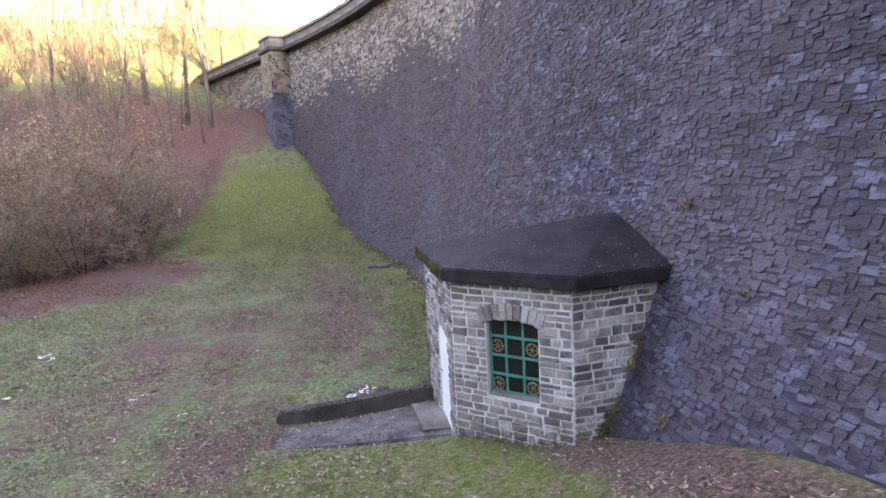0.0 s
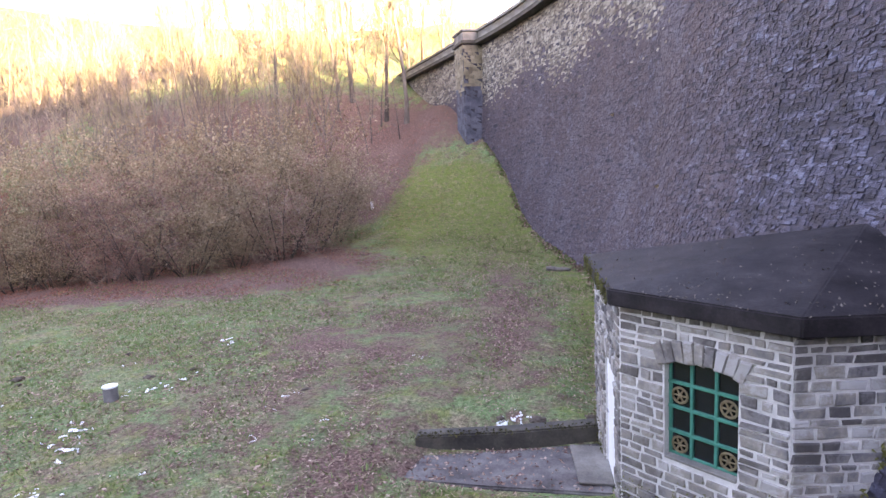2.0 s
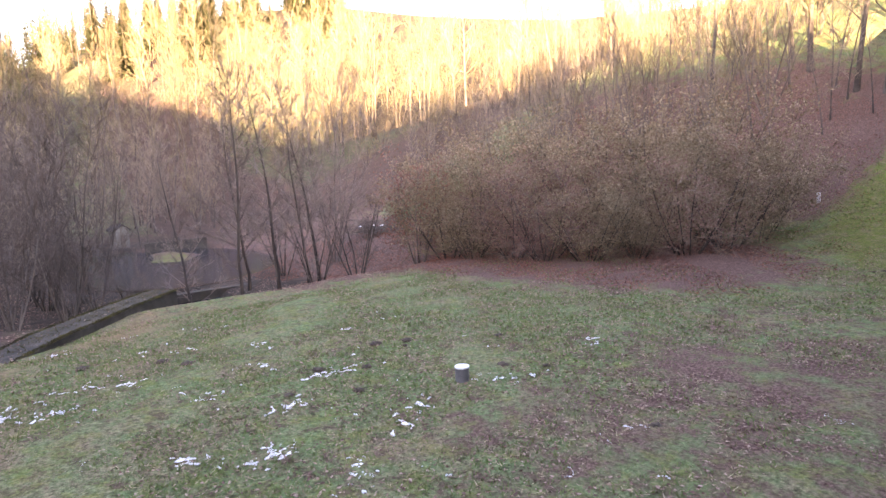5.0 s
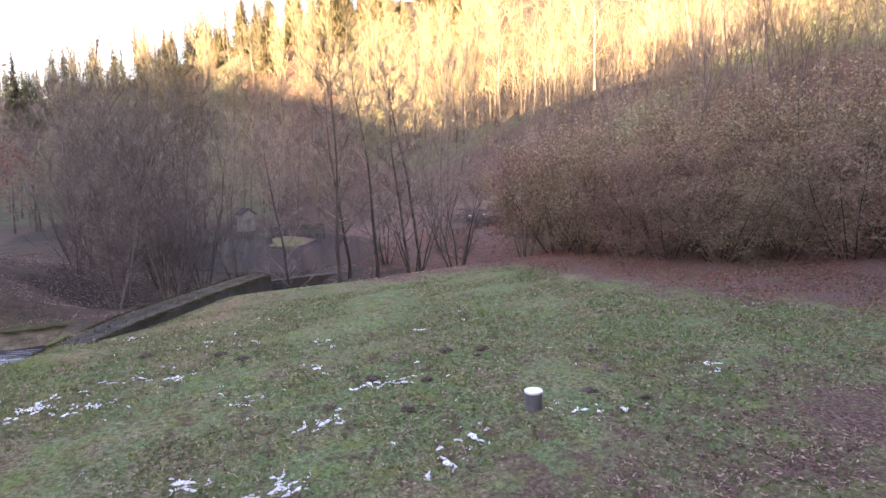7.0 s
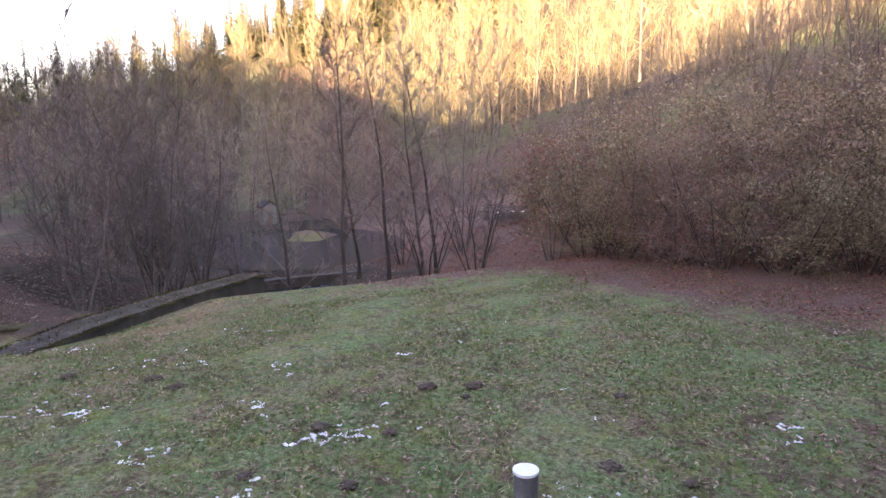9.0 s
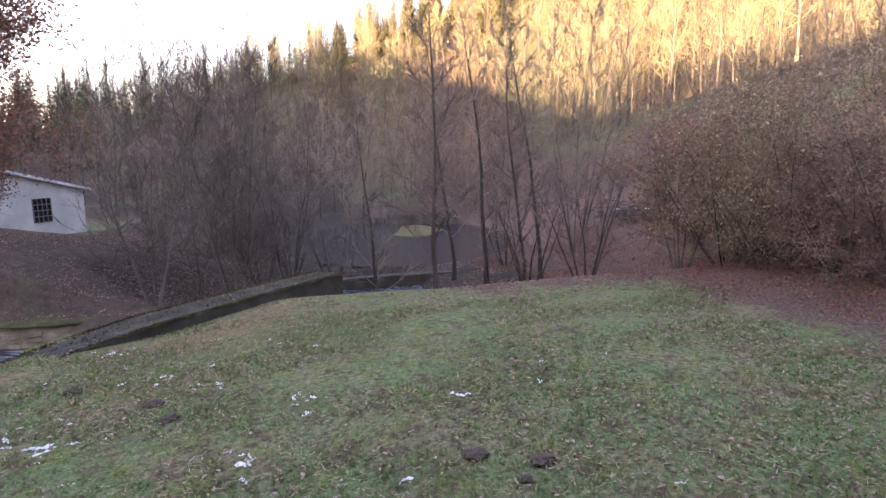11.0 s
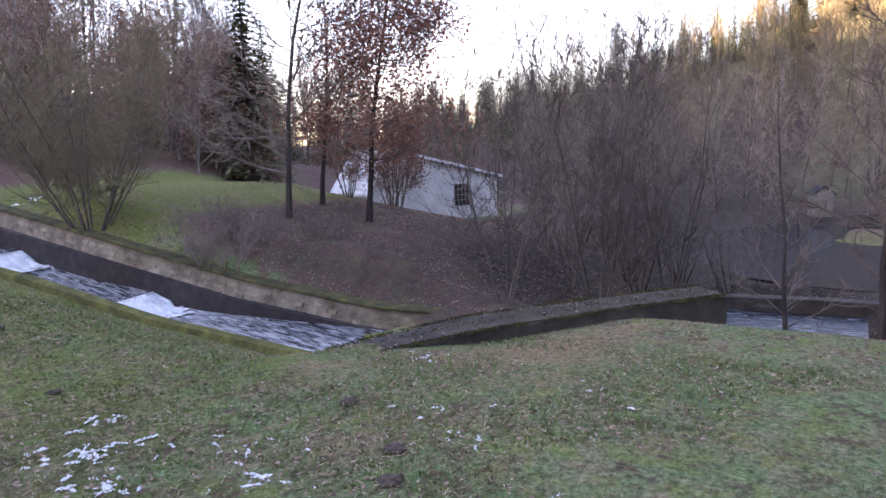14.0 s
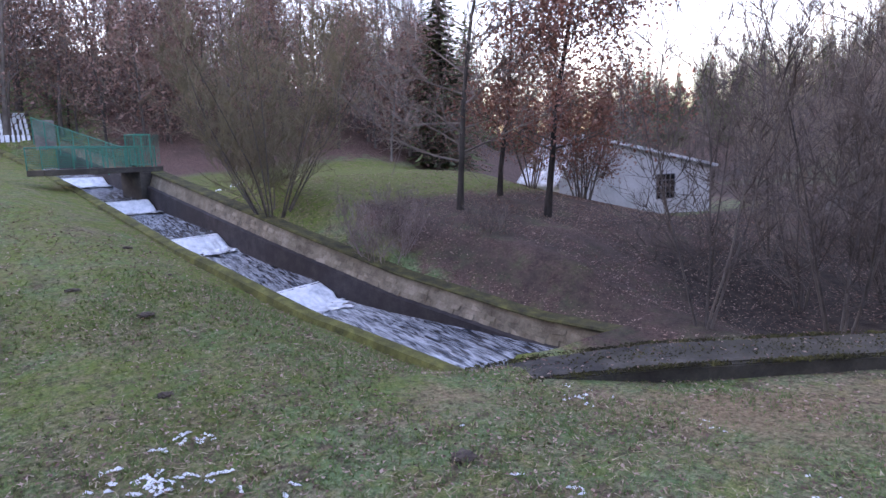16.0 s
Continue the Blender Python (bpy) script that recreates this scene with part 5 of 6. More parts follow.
# thicket of hazel and hornbeam beside the meadow
shrubs = [tree("thicket_shrub", "dense bare shrub with a few rust-brown leaves" if i == 2 else "dense leafless shrub with pale withered leaves", "shrub", 100 + i, (DARK_BARK, TWIG if i == 2 else PALE_TWIG), (BEECH_LEAF, 0.055, 4, 0.24, 0.5) if i == 2 else (PALE_LEAF, 0.056, 5, 0.24, 1.0),
               height=5.6, radius=0.04, limbs=9, reach=2.2, start=0.10, angle=2, subs=5, twigs=4, stems=10, splay=0.72, twig_r=0.006, shape=0.35, lift=-0.02) for i in range(3)]
front = [(-27.3, 21.9), (-25.4, 22.2), (-23.6, 23.4), (-21.8, 23.9), (-20.0, 24.9), (-18.6, 26.6), (-17.4, 28.6), (-16.9, 30.9), (-17.0, 33.4)]
plant(shrubs, front, 0.6, 0.9, "thicket beside the meadow")
shrubs = [copy_thing(k, k.matrix_basis) for k in shrubs]
plant(shrubs, [(x - 1.6 + place_rng.uniform(-0.7, 0.7), y + 2.4 + place_rng.uniform(-0.7, 0.7)) for x, y in front[:8]], 0.9, 1.2, "thicket beside the meadow")
shrubs = [copy_thing(k, k.matrix_basis) for k in shrubs]
plant(shrubs, [(x - 3.0 + place_rng.uniform(-0.8, 0.8), y + 5.0) for x, y in front[1:7]], 1.05, 1.4, "thicket beside the meadow")
hornbeam = tree("rust_leaved_shrub", "young hornbeam with rust-brown withered leaves", "shrub", 140, (BARK, TWIG), (RUST_LEAF, 0.07, 3, 0.2, 0.6),
                height=5.0, radius=0.05, limbs=9, reach=2.3, start=0.15, angle=20, subs=4, twigs=4, stems=7, splay=0.35, twig_r=0.008, shape=0.5)
plant([hornbeam], [(-28.6, 20.8), (-29.8, 23.6), (-34.6, -7.6), (-36.0, -9.2), (-33.4, -9.8)], 0.7, 0.95)

# young trees on the slope behind, catching the sun
saplings = [tree("sapling", "slim leafless young tree on the slope", "tree", 200 + i, (BARK, TWIG), None,
                 height=9.5, radius=0.06, limbs=30, reach=1.8, start=0.12, angle=40, subs=4, twigs=4, twig_r=0.007, shape=0.6) for i in range(4)]
plant(saplings, [(-29.0, 27.0), (-27.5, 29.5), (-25.0, 28.5), (-23.0, 30.5), (-21.0, 30.0), (-30.5, 30.0), (-26.0, 32.0), (-20.5, 33.0), (-22.5, 34.0), (-32.0, 27.5), (-24.0, 26.8)] + scatter(85, lambda r: (lambda x, y: (x, y) if y > 31 + 0.15 * (x + 40) and (x < -19.5 or y > 47) else None)(r.uniform(-52, -18), r.uniform(29, 54))), 0.7, 1.15, "young trees on the slope")

# brush that covers the sunny hillside
brush = [tree("hill_brush", "leafless brush of pale stems on the sunny hillside", "shrub", 260 + i, (BARK, PALE_TWIG), None,
              height=6.5, radius=0.05, limbs=9, reach=2.0, start=0.08, angle=40, subs=3, twigs=2, stems=5, splay=0.35, twig_r=0.010, shape=0.4) for i in range(3)]
plant(brush, scatter(105, lambda r: (lambda x, y: (x, y) if y > 41 - 0.004 * max(0, -25 - x) ** 2 + 1.2 * max(0, x + 22) else None)(r.uniform(-72, -12), r.uniform(24, 80))) + scatter(95, lambda r: far_slope(r, 15, 104, 72, 150)), 0.7, 1.4, "brush on the hillside")
plant([tree("hillside_oak", "broad leafless oak golden in the sun by the dam", "tree", 266, (BARK, PALE_TWIG), None,
            height=13, radius=0.24, limbs=26, reach=6.0, start=0.25, angle=22, subs=7, twigs=5, twig_r=0.014, shape=0.5)], [(-24.4, 52.4)], 1.0, 1.0)

# taller trees of the sunny hill
hill_trees = [tree("hill_tree", "tall leafless tree on the sunny hillside", "tree", 230 + i, (BARK, PALE_TWIG), None,
                   height=15, radius=0.15, limbs=26, reach=3.9, start=0.2, angle=36, subs=5, twigs=4, twig_r=0.014, shape=0.5) for i in range(4)]
plant(hill_trees, [(-31, 56), (-17, 66), (-38, 60)] + scatter(85, lambda r: (lambda x, y: (x, y) if y > 40 - 0.004 * max(0, -25 - x) ** 2 + 8 else None)(r.uniform(-105, -8), r.uniform(30, 92))) + scatter(160, lambda r: far_slope(r, 12, 112, 82, 190)) + scatter(85, lambda r: far_slope(r, 64, 100, 90, 165)) + scatter(30, lambda r: far_slope(r, 130, 166, 100, 170)), 0.85, 1.4, "woods on the hillside")
spruces = [spruce(300 + i, 16 + 2 * i) for i in range(3)]
plant(spruces, scatter(210, lambda r: far_slope(r, 66, 128, 140, 222)) + scatter(50, lambda r: far_slope(r, 112, 146, 110, 170)) + scatter(34, lambda r: far_slope(r, 138, 166, 120, 190)), 0.5, 0.9, "spruces on the ridge")

# alders along the stream
alders = [tree("alder", "slender leafless alder by the stream", "tree", 400 + i, (DARK_BARK, DARK_TWIG), None,
               height=11.0, radius=0.105, limbs=27, reach=2.5, start=0.18, angle=28, subs=7, twigs=5, twig_r=0.010, shape=0.6) for i in range(4)]
plant(alders, [(-31.5, 11.9), (-32.7, 14.2), (-32.2, 15.7), (-32.9, 16.6), (-31.9, 9.6), (-34.0, 12.9)], 0.85, 1.1, "alders by the stream")
clumps = [tree("alder_clump", "many-stemmed leafless alder clump, grey-brown twigs", "tree", 430 + i, (BARK, DARK_TWIG), None,
               height=10, radius=0.04, limbs=17, reach=2.4, start=0.10, angle=32, subs=5, twigs=5, stems=6, splay=0.24, twig_r=0.0075, shape=0.5) for i in range(3)]
plant(clumps, [(-27.0, 2.6), (-30.5, 4.2), (-33.5, 2.0), (-34.5, 5.5), (-38.0, 3.0), (-36.5, -0.5), (-42.5, 0.5), (-49, -1), (-37.5, 19.5)], 0.8, 1.25, "trees along the stream")
plant([tree("far_alder", "tall leafless alder beyond the stream", "tree", 460 + i, (BARK, TWIG), None, height=13, radius=0.11, limbs=24, reach=3.6, start=0.1, angle=32, subs=5, twigs=4, twig_r=0.012, shape=0.5) for i in range(3)],
      scatter(85, lambda r: (lambda x, y: (x, y) if ((x + 50.5) / 13) ** 2 + ((y - 11) / 9) ** 2 > 1 and y - 11 < (-9 - x) * 0.16 and not (-58 < x < -36 and -24 < y < -3) else None)(r.uniform(-92, -43), r.uniform(-26, 30))), 0.6, 1.0, "trees beyond the stream")

plant([tree("stream_shrub", "small many-stemmed bare shrub near the water", "shrub", 455, (DARK_BARK, DARK_TWIG), None,
            height=4.5, radius=0.05, limbs=10, reach=1.5, start=0.15, angle=35, subs=4, twigs=4, stems=6, splay=0.4, twig_r=0.006, shape=0.5)], [(-29.6, 17.5), (-30.6, 15.6), (-36.6, 7.4), (-37.2, 5.2), (-36.4, 3.4), (-39.6, 2.6), (-37.0, 15.8), (-34.2, 4.4)], 0.8, 1.2)

# bank across the channel
oak = tree("oak", "young oak holding rust-brown leaves on the bank", "tree", 505, (DARK_BARK, DARK_TWIG), (RUST_LEAF, 0.078, 24, 0.5, 2.6),
           height=12.0, radius=0.135, limbs=30, reach=2.9, start=0.2, angle=14, subs=7, twigs=5, twig_r=0.011, shape=0.35)
plant([oak], [(-29.5, -4.95)], 1.0, 1.0)
lean_over = Matrix(((1, 0, -0.10, 0), (0, 1, 0.08, 0), (0, 0, 1, 0), (0, 0, 0, 1)))
oak.matrix_basis = Matrix.Translation(oak.matrix_basis.translation) @ lean_over @ Matrix.Translation(-oak.matrix_basis.translation) @ oak.matrix_basis
plant([tree("bank_tree", "leafless tree with low spreading limbs on the bank", "tree", 511, (DARK_BARK, DARK_TWIG), None,
            height=11.5, radius=0.125, limbs=36, reach=4.4, start=0.12, angle=8, subs=9, twigs=6, twig_r=0.011, shape=0.6)], [(-26.9, -6.7)], 1.0, 1.0)
plant([tree("slim_bank_tree", "slim leafless tree on the bank", "tree", 515, (DARK_BARK, DARK_TWIG), None,
            height=12.5, radius=0.11, limbs=28, reach=2.8, start=0.2, angle=35, subs=7, twigs=5, twig_r=0.011, shape=0.6)], [(-30.0, -8.1)], 1.0, 1.0)
plant([tree("willow", "many-stemmed leafless willow fanning from one stool", "tree", 521, (BARK, PALE_TWIG), None,
            height=7.6, radius=0.034, limbs=18, reach=2.1, start=0.12, angle=35, subs=6, twigs=5, stems=18, splay=0.52, twig_r=0.007, shape=0.45)], [(-21.6, -10.9)], 1.0, 1.0)
plant([tree("dry_shrub", "low dry twiggy shrub on the leafy bank", "shrub", 531 + i, (DARK_TWIG, DARK_TWIG), None,
            height=1.3, radius=0.016, limbs=7, reach=0.6, start=0.2, angle=45, subs=4, twigs=3, stems=16, splay=0.6, twig_r=0.004, shape=0.4) for i in range(2)], [(-26.0, -4.2), (-24.6, -7.6)], 0.6, 0.9)
plant([tree("rosy_shrub", "rounded fluffy rose-grey shrub on the leafy bank", "shrub", 541, (ROSE_TWIG, ROSE_TWIG), None,
            height=1.75, radius=0.014, limbs=12, reach=0.6, start=0.12, angle=45, subs=5, twigs=5, stems=22, splay=0.62, twig_r=0.0035, shape=0.4)], [(-23.1, -5.7)], 1.0, 1.0)

# wooded slope in shade across the channel
wood_trees = [tree("wood_tree", "tall leafless tree in the shaded wood", "tree", 600 + i, (BARK, WOOD_TWIG), None,
                   height=17, radius=0.14, limbs=22, reach=3.2, start=0.12, angle=40, subs=5, twigs=4, twig_r=0.013, shape=0.5) for i in range(3)]


def in_wood(r):
    x, y = r.uniform(-75, -12), r.uniform(-72, -24)
    d = (x + 25) * -0.37 + (y + 27) * -0.93
    return (x, y) if d > 1 and (x + 12) * 0.8 - (y - 11.3) * 0.6 > -2 else None


plant(wood_trees, scatter(105, in_wood) + scatter(34, lambda r: (r.uniform(-105, -62), r.uniform(-82, -34))), 0.65, 1.1, "trees of the shaded wood")
plant([tree("beech", "beech holding brown leaves at the wood's edge", "tree", 620 + i, (BARK, TWIG), (BEECH_LEAF, 0.11, 4, 0.45, 0.6),
            height=8, radius=0.10, limbs=20, reach=3.0, start=0.05, angle=20, subs=5, twigs=3, twig_r=0.016, shape=0.6) for i in range(2)],
      scatter(85, lambda r: (lambda p: p if p and (p[0] + 25) * -0.37 + (p[1] + 27) * -0.93 < 17 and p[0] > -62 else None)(in_wood(r))), 0.7, 1.15, "beeches at the wood's edge")
# the 36 scattered spruces stand unseen on the added hill, to block sun
plant([spruce(340, 15, "dark spruce of the wood and of the unseen sun-blocking hill")], [(-39.7, -25.2), (-60, -48), (-50, -60), (-40, -62), (-30, -60)] + scatter(36, lambda r: (r.uniform(-14, 60), r.uniform(-90, -52))), 0.9, 1.1)


# ---- small things on the meadow ----
def marker_stump():
    root = new("marker_post")
    tagged(root, "short grey round post with a snow-white cap", "post")
    bm = bmesh.new()
    rod(bm, (0, 0, -0.2), (0, 0, 0.30), 0.15, 20)
    part("shaft", bm, STEEL, root)
    bm = bmesh.new()
    rod(bm, (0, 0, 0.30), (0, 0, 0.335), 0.16, 20)
    part("cap", bm, SNOW, root)
    root.matrix_basis = pose(-10.7, 11.62, ground_z(-10.7, 11.62))
    return root


marker_stump()
far_post = new("boundary_post")
tagged(far_post, "small white boundary post on the mossy slope", "post")
part("shaft", boxed((-0.09, -0.09, -0.3), (0.09, 0.09, 0.5), None, 0.015), WHITE, far_post)
far_post.matrix_basis = pose(-17.2, 39.6, ground_z(-17.2, 39.6), 2, -3, 20)


def dead_log():
    rng = np.random.RandomState(2)
    pts = [(-0.9 + 0.2 * i, 0.05 * math.sin(i), 0.09 + rng.uniform(-0.015, 0.015)) for i in range(10)]
    ob = new("log", mesh("log", *pipe(pts, [0.10 - 0.004 * i for i in range(10)], 9), BARK, True))
    tagged(ob, "short fallen log lying against the dam's foot", "log")
    ob.matrix_basis = pose(-2.9, 26.2, ground_z(-2.9, 26.2), 0, 0, -15) @ Matrix.Diagonal((0.55, 1.1, 1.1, 1))


dead_log()


def clod(rng, spread=0.22):
    """A heap of crumbled soil."""
    bm = bmesh.new()
    bmesh.ops.create_icosphere(bm, subdivisions=4, radius=1)
    for v in bm.verts:
        n = noise.noise(v.co * 2.6 + Vector((spread * 40, 0, 0))) * 0.5 + noise.noise(v.co * 7.0) * 0.3
        v.co = Vector((v.co.x * spread * (1 + n), v.co.y * spread * (1 + n), max(v.co.z, -0.3) * spread * 0.30 * (1 + n)))
    for fc in bm.faces:
        fc.smooth = True
    me = bpy.data.meshes.new("molehill")
    bm.to_mesh(me)
    bm.free()
    me.materials.append(SOIL)
    return me


hill_rng = np.random.RandomState(6)
mole = [clod(hill_rng, s) for s in (0.08, 0.11, 0.145)]
for x, y in [(-10.9, 12.9), (-10.2, 13.6), (-13.6, 9.4), (-12.4, 8.3), (-13.0, 10.4), (-11.7, 9.6), (-13.9, 11.9), (-14.3, 12.2), (-14.6, 11.4), (-17.2, 6.4), (-16.5, 6.9), (-9.7, 29.0), (-9.9, 28.7), (-2.2, 12.55), (-1.5, 12.6), (-0.55, 12.9), (-15.5, 0.5), (-15.9, -3.0), (-17.0, -6.0), (-14.8, -5.0), (-16.5, -9.0), (-6.6, 12.9), (-18.2, 4.6), (-12.9, 14.3)]:
    ob = new("molehill", mole[hill_rng.randint(3)])
    tagged(ob, "small dark molehill of crumbled soil in the grass", "molehill", "molehills on the meadow")
    ob.matrix_basis = pose(x, y, ground_z(x, y) + 0.01, 0, 0, hill_rng.uniform(0, 360))


def snow():
    """Thin remnants of snow in the grass, in loose clusters."""
    rng = np.random.RandomState(9)
    spots = [(-14.8, 3.0, 0.55, 20), (-15.5, 2.1, 0.3, 8), (-16.2, 4.6, 0.9, 9), (-18.0, 6.7, 0.7, 6), (-21.6, 6.0, 0.4, 4), (-9.8, 7.1, 0.55, 18), (-14.6, 3.9, 0.5, 12), (-11.0, 4.2, 0.7, 14), (-10.4, 6.1, 0.5, 10), (-8.3, 8.1, 0.5, 12), (-10.8, 15.7, 0.4, 5), (-13.2, 9.6, 0.55, 18),
             (-15.0, 8.1, 0.5, 6), (-11.8, 8.0, 0.5, 10), (-13.5, 6.8, 0.5, 8), (-10.3, 12.4, 0.6, 8), (-10.0, 10.0, 0.7, 9), (-15.5, 5.5, 0.7, 8), (-17.0, 8.9, 0.4, 8), (-21.6, 3.7, 0.8, 12), (-2.0, 12.33, 0.45, 30), (-6.7, 12.6, 0.3, 6), (-4.85, 15.4, 0.3, 5), (-21.0, -15.5, 0.9, 14)]
    spots += [(rng.uniform(-21, -5), rng.uniform(3, 14), 1.2, 2) for _ in range(22)]
    v, f, n = [], [], 0
    for cx, cy, r, count in spots:
        ang = rng.uniform(0, 3.14)
        for _ in range(int(count * 1.6)):
            # a thin crust: a few joined lobes along a crooked line
            u, w = rng.normal() * r * 0.6, rng.normal() * r * 0.3
            x, y = cx + u * math.cos(ang) - w * math.sin(ang), cy + u * math.sin(ang) + w * math.cos(ang)
            turn = ang + rng.normal() * 0.7
            size = rng.uniform(0.02, 0.055) * (1.7 if rng.rand() < 0.2 else 1)
            for lobe in range(rng.randint(1, 5)):
                k, wide, s = 8, rng.uniform(0.35, 0.8), size * rng.uniform(0.6, 1.2)
                ring = []
                for i in range(k):
                    a, q = 2 * math.pi * i / k, s * rng.uniform(0.4, 1.3)
                    px, py = q * math.cos(a), q * wide * math.sin(a)
                    px, py = x + px * math.cos(turn) - py * math.sin(turn), y + px * math.sin(turn) + py * math.cos(turn)
                    ring.append((px, py, ground_z(px, py) + 0.004))
                v += ring + [(x, y, ground_z(x, y) + 0.028 + 0.1 * s)]
                f += [(n + i, n + (i + 1) % k, n + k) for i in range(k)]
                n += k + 1
                turn += rng.normal() * 0.7
                x, y = x + 1.3 * s * math.cos(turn), y + 1.3 * s * math.sin(turn)
    ob = new("snow_patches", mesh("snow_patches", np.array(v), np.array(f), SNOW))
    tagged(ob, "thin remnants of old snow scattered in the grass", "snow", kind="stuff")


snow()


def ivy():
    """Green growth where the gatehouse meets the dam."""
    rng = np.random.RandomState(15)
    t = rng.rand(1500) ** 0.8
    c = np.stack([3.45 - 1.2 * t + rng.normal(0, 0.07, 1500), 9.28 - 0.36 * t + rng.normal(0, 0.03, 1500), 1.75 - 2.5 * t + rng.normal(0, 0.08, 1500)], -1)
    keep = np.sin(t * 19) + np.sin(t * 7 + 1) + 0.9 > rng.uniform(-0.6, 1.2, 1500)
    ob = new("ivy", mesh("ivy", *leaves(c[keep], 0.04, rng), MOSS))
    tagged(ob, "straggling green ivy where gatehouse and dam meet", "ivy")
    stem = [(3.45 - 1.2 * u, 9.28 - 0.36 * u, 1.75 - 2.6 * u) for u in np.linspace(0, 1, 9)]
    child("stem", mesh("stem", *pipe(stem, [0.012] * 9, 5), BARK, True), ob)


ivy()


def tuft(seed, size):
    rng = np.random.RandomState(seed)
    n = 46
    a, l, s = rng.uniform(0, 6.28, n), rng.uniform(0.5, 1.0, n) * size, rng.uniform(0.2, 0.9, n)
    p = np.stack([rng.normal(0, 0.1, n) * size, rng.normal(0, 0.1, n) * size, np.full(n, -0.02)], -1)
    d = np.stack([np.cos(a) * s, np.sin(a) * s, np.ones(n)], -1)
    mid, tip = p + d * l[:, None] * 0.55, p + d * l[:, None] * np.array([1.25, 1.25, 0.75])
    rows = np.concatenate([np.c_[p, mid, np.full(n, 0.006), np.full(n, 0.005)], np.c_[mid, tip, np.full(n, 0.005), np.full(n, 0.001)]])
    return mesh("grass_tuft", *tubes(rows, 3), STRAW)


tufts = [tuft(50 + i, s) for i, s in enumerate((0.14, 0.19, 0.24))]
for y, z in ((7.6, 2.1), (5.6, 2.2), (27.5, 5.6), (9.2, 3.1), (14.5, 6.8), (6.3, 0.5), (21, 3.0), (8.0, 0.2), (7.2, -0.1)):
    p, a, u, o = face_frame(y, z)
    ob = new("grass_tuft", tufts[place_rng.randint(3)])
    tagged(ob, "dry grass tuft rooted in a joint of the dam", "grass tuft", "tufts on the dam")
    ob.matrix_basis = Matrix.Translation(p + o * 0.03) @ pose(0, 0, 0, 0, -25, place_rng.uniform(-40, 40))


def brush_pile():
    """A heap of cut branches under the thicket, with snow on it."""
    rng = np.random.RandomState(18)
    root = new("brush_pile")
    tagged(root, "heap of dark cut branches with a little snow", "brush pile")
    n = 160
    a, e = rng.uniform(0, 3.14, n), rng.normal(0, 0.18, n)
    c = np.stack([rng.normal(0, 0.9, n), rng.normal(0, 0.5, n), np.abs(rng.normal(0, 0.28, n)) + 0.08], -1)
    d = np.stack([np.cos(a) * np.cos(e), np.sin(a) * np.cos(e), np.sin(e)], -1) * rng.uniform(0.4, 1.1, (n, 1))
    tagged(child("tangle", mesh("tangle", *tubes(np.c_[c - d, c + d, np.full(n, 0.022), np.full(n, 0.01)], 4), BARK), root), "tangle of dark cut sticks", kind="stuff")
    v, f = [], []
    for k in range(5):
        x, y = rng.normal(0, 0.7), rng.normal(-0.2, 0.3)
        b = len(v)
        v += [(x + 0.13 * math.cos(t) * rng.uniform(0.6, 1.3), y + 0.09 * math.sin(t), 0.42) for t in np.linspace(0, 6.28, 8)[:7]] + [(x, y, 0.5)]
        f += [(b + i, b + (i + 1) % 7, b + 7) for i in range(7)]
    child("snow_cover", mesh("snow_cover", np.array(v), np.array(f), SNOW), root)
    root.matrix_basis = pose(-41.7, 24.7, ground_z(-41.7, 24.7), 0, 0, 60) @ Matrix.Diagonal((1.25, 1.25, 1.4, 1))


brush_pile()


def grass():
    """Short winter blades on the meadow, thickest along the walk."""
    rng = np.random.RandomState(12)
    n = 125000
    x, y = rng.uniform(-24, 3.5, n), rng.uniform(-6, 44, n)
    keep = (y < 26) | (rng.rand(n) < 0.6) & (x > dam_foot(y) - 11)
    keep &= rng.rand(n) > np.clip(litter_at(x, y), 0, 0.85)
    foot = face_x(y, land(x, y))
    ex, _ = edge_at(y)
    keep &= (x < foot - 0.4) & ~((y < 2.5) & (x < ex + CHANNEL + 0.7)) & ~((x > -3.6) & (y > 9.9) & (y < 12.8))
    keep &= (x - FRONT[0][0]) * 0.62 + (y - FRONT[0][1]) * 0.78 < 40
    x, y = x[keep], y[keep]
    z = land(x, y)
    n = len(x)
    v, k = [], 3
    for b in range(k):
        a, l = rng.uniform(0, 6.28, n), rng.uniform(0.04, 0.12, n)
        ox, oy = rng.normal(0, 0.03, n), rng.normal(0, 0.03, n)
        w = rng.uniform(0.006, 0.013, n)
        tip = np.stack([x + ox + np.cos(a) * l * 0.9, y + oy + np.sin(a) * l * 0.9, z + l * 0.75], -1)
        left = np.stack([x + ox - np.sin(a) * w, y + oy + np.cos(a) * w, z - 0.01], -1)
        right = np.stack([x + ox + np.sin(a) * w, y + oy - np.cos(a) * w, z - 0.01], -1)
        v.append(np.stack([left, right, tip], 1))
    v = np.concatenate(v).reshape(-1, 3)
    ob = new("grass", mesh("grass", v, np.arange(len(v)).reshape(-1, 3), GRASS))
    tagged(ob, "short green and straw-coloured winter grass", "grass", kind="stuff")


grass()


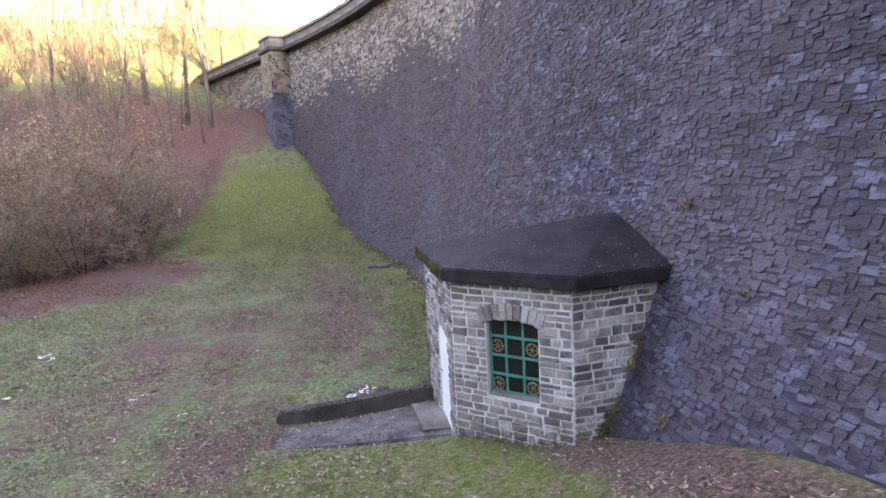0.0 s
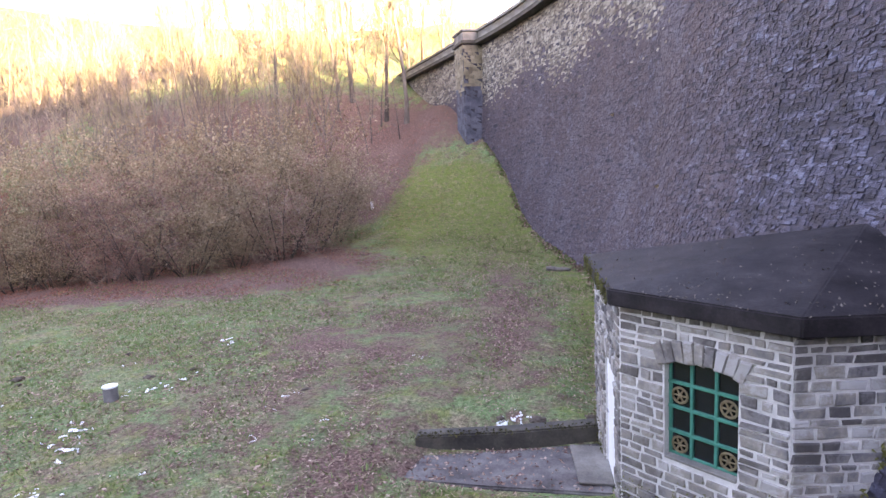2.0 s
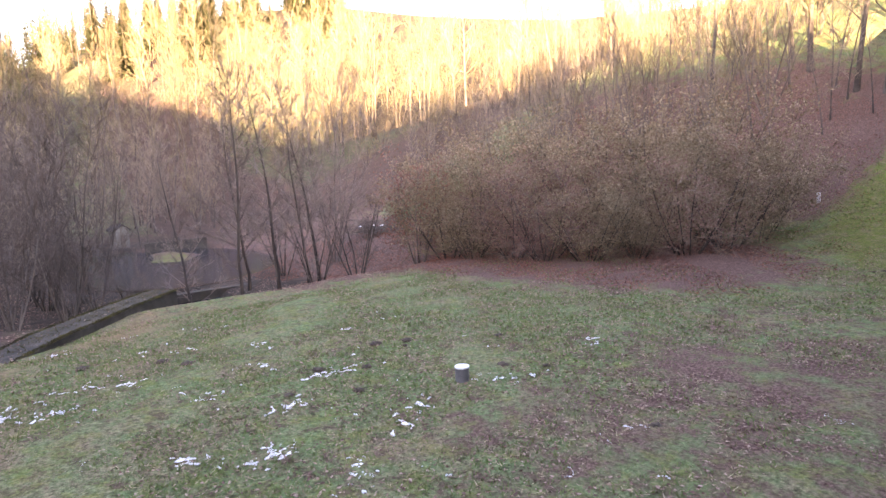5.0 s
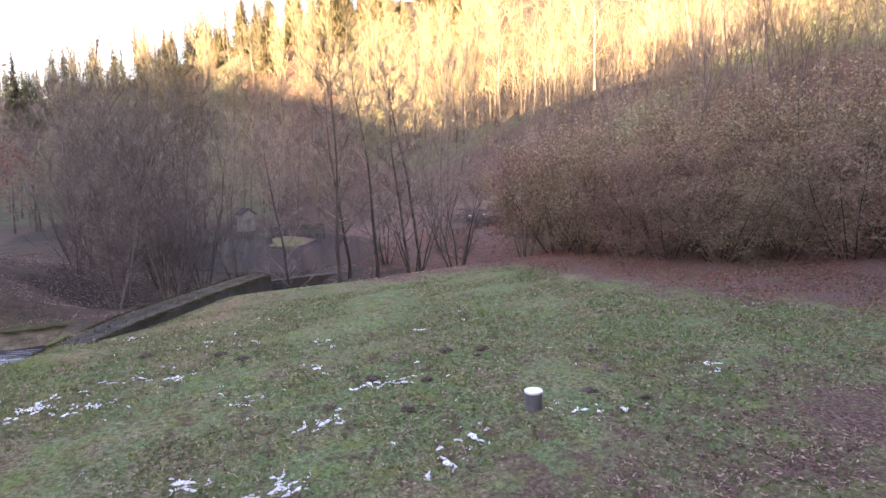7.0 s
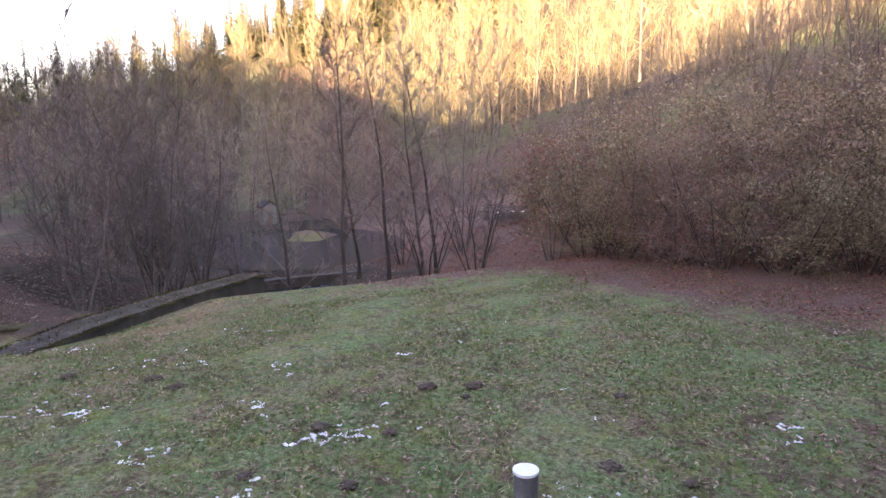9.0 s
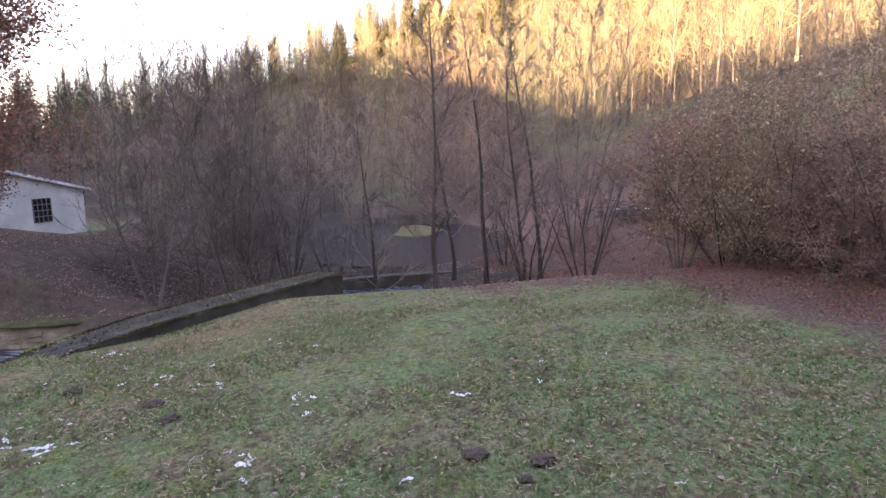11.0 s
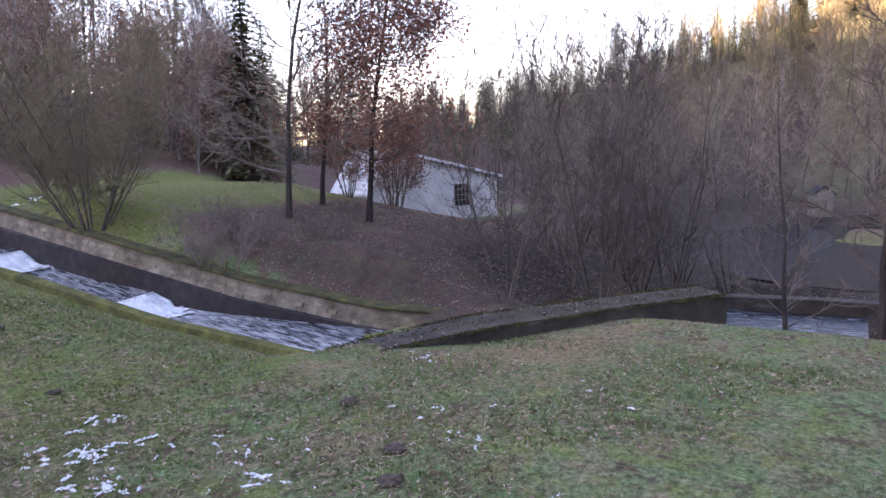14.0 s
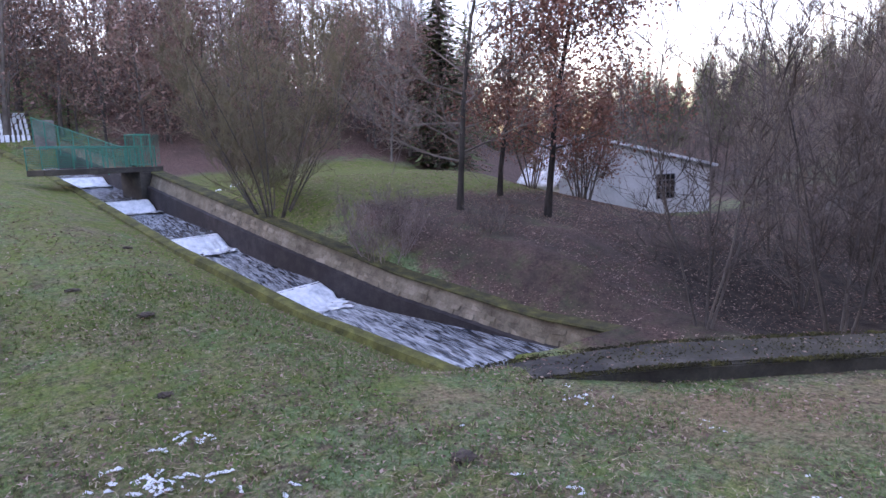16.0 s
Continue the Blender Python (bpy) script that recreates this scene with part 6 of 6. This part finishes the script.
def dry_grass():
    """Withered blades pressed flat between the green."""
    rng = np.random.RandomState(17)
    n = 150000
    x, y = rng.uniform(-24, 3.0, n), rng.uniform(-5, 34, n)
    patchy = np.sin(x * 0.9 + 2 * np.sin(y * 0.5)) + np.sin(y * 1.1 + 2 * np.sin(x * 0.6)) + rng.normal(0, 1.0, n)
    ex, _ = edge_at(y)
    keep = (patchy > -1.3) & (x < dam_foot(y) - 0.4) & ~((y < 2.5) & (x < ex + CHANNEL + 0.7)) & ~((x > -3.6) & (y > 9.9) & (y < 12.8))
    keep &= rng.rand(n) > 0.6 * litter_at(x, y)
    x, y = x[keep], y[keep]
    n = len(x)
    a, l, w = rng.uniform(0, 6.28, n), rng.uniform(0.06, 0.17, n), rng.uniform(0.005, 0.011, n)
    z = land(x, y)
    tip = np.stack([x + np.cos(a) * l, y + np.sin(a) * l, z + rng.uniform(0.015, 0.05, n)], -1)
    left = np.stack([x - np.sin(a) * w, y + np.cos(a) * w, z + 0.012], -1)
    right = np.stack([x + np.sin(a) * w, y - np.cos(a) * w, z + 0.012], -1)
    v = np.stack([left, right, tip], 1).reshape(-1, 3)
    ob = new("dry_grass", mesh("dry_grass", v, np.arange(len(v)).reshape(-1, 3), STRAW))
    tagged(ob, "withered straw-coloured grass pressed flat on the meadow", "grass", kind="stuff")


dry_grass()


def fallen_leaves():
    rng = np.random.RandomState(13)
    n = 350000
    x, y = rng.uniform(-46, 4, n), rng.uniform(-14, 50, n)
    keep = rng.rand(n) < litter_at(x, y) * 0.6 + 0.4
    ex, _ = edge_at(y)
    keep &= (x < face_x(y, land(x, y)) - 0.05) & ~((y < 2.5) & (x < ex + CHANNEL + 0.5) & (x > ex - 0.5))
    x, y = x[keep], y[keep]
    c = np.stack([x, y, land(x, y) + 0.02], -1)
    u, w = rng.rand(420), rng.beta(0.35, 0.5, 420)
    px = -3.3 + 3.1 * u
    py = (10.3 + 0.3 * u) * w + (11.1 + 1.0 * u) * (1 - w)
    at, over = rng.uniform(0, 4, 260), rng.rand(260)[:, None]
    top = lambda pts: np.stack([np.interp(at, range(5), [q[i] for q in pts]) for i in range(2)], -1)  # noqa: E731
    flat = top(FRONT) * over + top(BACK) * (1 - over)
    c = np.concatenate([c, np.stack([px, py, np.full(420, -0.975)], -1), np.c_[flat, np.interp(at, range(5), WALL_TOP) + 0.012]])
    v, f = leaves(c, 0.043, rng, 0.3)
    v = v.reshape(-1, 4, 3)
    v[:, :, 2] = c[:, None, 2] + (v[:, :, 2] - c[:, None, 2]) * 0.45
    red = (c[:, 1] > 19 + 0.3 * (c[:, 0] + 22)) & (c[:, 0] < -11)
    for pick, mat, label in ((red, RED_LITTER, "rust-red fallen leaves thick before the thicket"), (~red, LITTER, "brown fallen leaves strewn over grass and bank")):
        w = v[pick].reshape(-1, 3)
        i = np.arange(len(w) // 4)[:, None] * 4
        ob = new("fallen_leaves", mesh("fallen_leaves", w, np.concatenate([i + [[0, 1, 2]], i + [[0, 2, 3]]]), mat))
        tagged(ob, label, "leaves", kind="stuff")


fallen_leaves()


def edge_moss():
    """Moss cushions along the tops of the concrete walls."""
    rng = np.random.RandomState(44)
    middle = [((a + c) / 2, (b + d) / 2) for (a, b), (c, d) in zip(FRONT, BACK)]
    lines = [[(x, y, z + 0.005) for (x, y), z in zip(row, WALL_TOP)] for row in (FRONT, BACK, middle)] + [[(-3.45, 11.35, -0.76), (-1.9, 11.8, -0.74), (-0.4, 12.33, -0.7)]]
    for name, count, pts in zip(("training wall", "training wall", "training wall", "kerb wall"), (4200, 3000, 2000, 500), lines):
        p = np.array(pts)
        s = np.r_[0, np.cumsum(np.linalg.norm(np.diff(p, axis=0), axis=1))]
        u = rng.rand(count) * s[-1]
        u = u[np.sin(u * 2.1) + np.sin(u * 5.3 + 1) + 0.5 * np.sin(u * 13) > rng.uniform(-2, 0.9, count)]
        c = np.stack([np.interp(u, s, p[:, i]) for i in range(3)], -1) + rng.normal(0, 1, (len(u), 3)) * ([0.24, 0.24, 0.004] if pts is lines[2] else [0.06, 0.06, 0.012])
        ob = new("moss_cushion", mesh("moss_cushion", *leaves(c, 0.03, rng, 0.4), DARK_MOSS))
        tagged(ob, "dark green moss along the edge of the " + name, "moss", kind="stuff")


edge_moss()


def foot_growth():
    """Moss, grass and leaves gathered along the dam's foot."""
    rng = np.random.RandomState(46)
    y = rng.uniform(13, 44, 9000)
    y = y[np.sin(y * 2.7) + np.sin(y * 6.1 + 2) + rng.normal(0, 0.8, len(y)) > -0.3]
    x = dam_foot(y)
    for _ in range(6):
        x = face_x(y, land(x, y))
    x = x - np.abs(rng.normal(0, 0.22, len(y))) + 0.05
    c = np.stack([x, y, land(x, y) + np.abs(rng.normal(0.03, 0.05, len(y)))], -1)
    half = len(c) // 2
    for piece, mat, label in ((c[:half], GRASS, "tufts of green moss and grass along the dam's foot"), (c[half:], LITTER, "dead leaves gathered along the dam's foot")):
        ob = new("foot_growth", mesh("foot_growth", *leaves(piece, 0.06, rng, 0.3), mat))
        tagged(ob, label, "growth", kind="stuff")


foot_growth()
dam_stones()
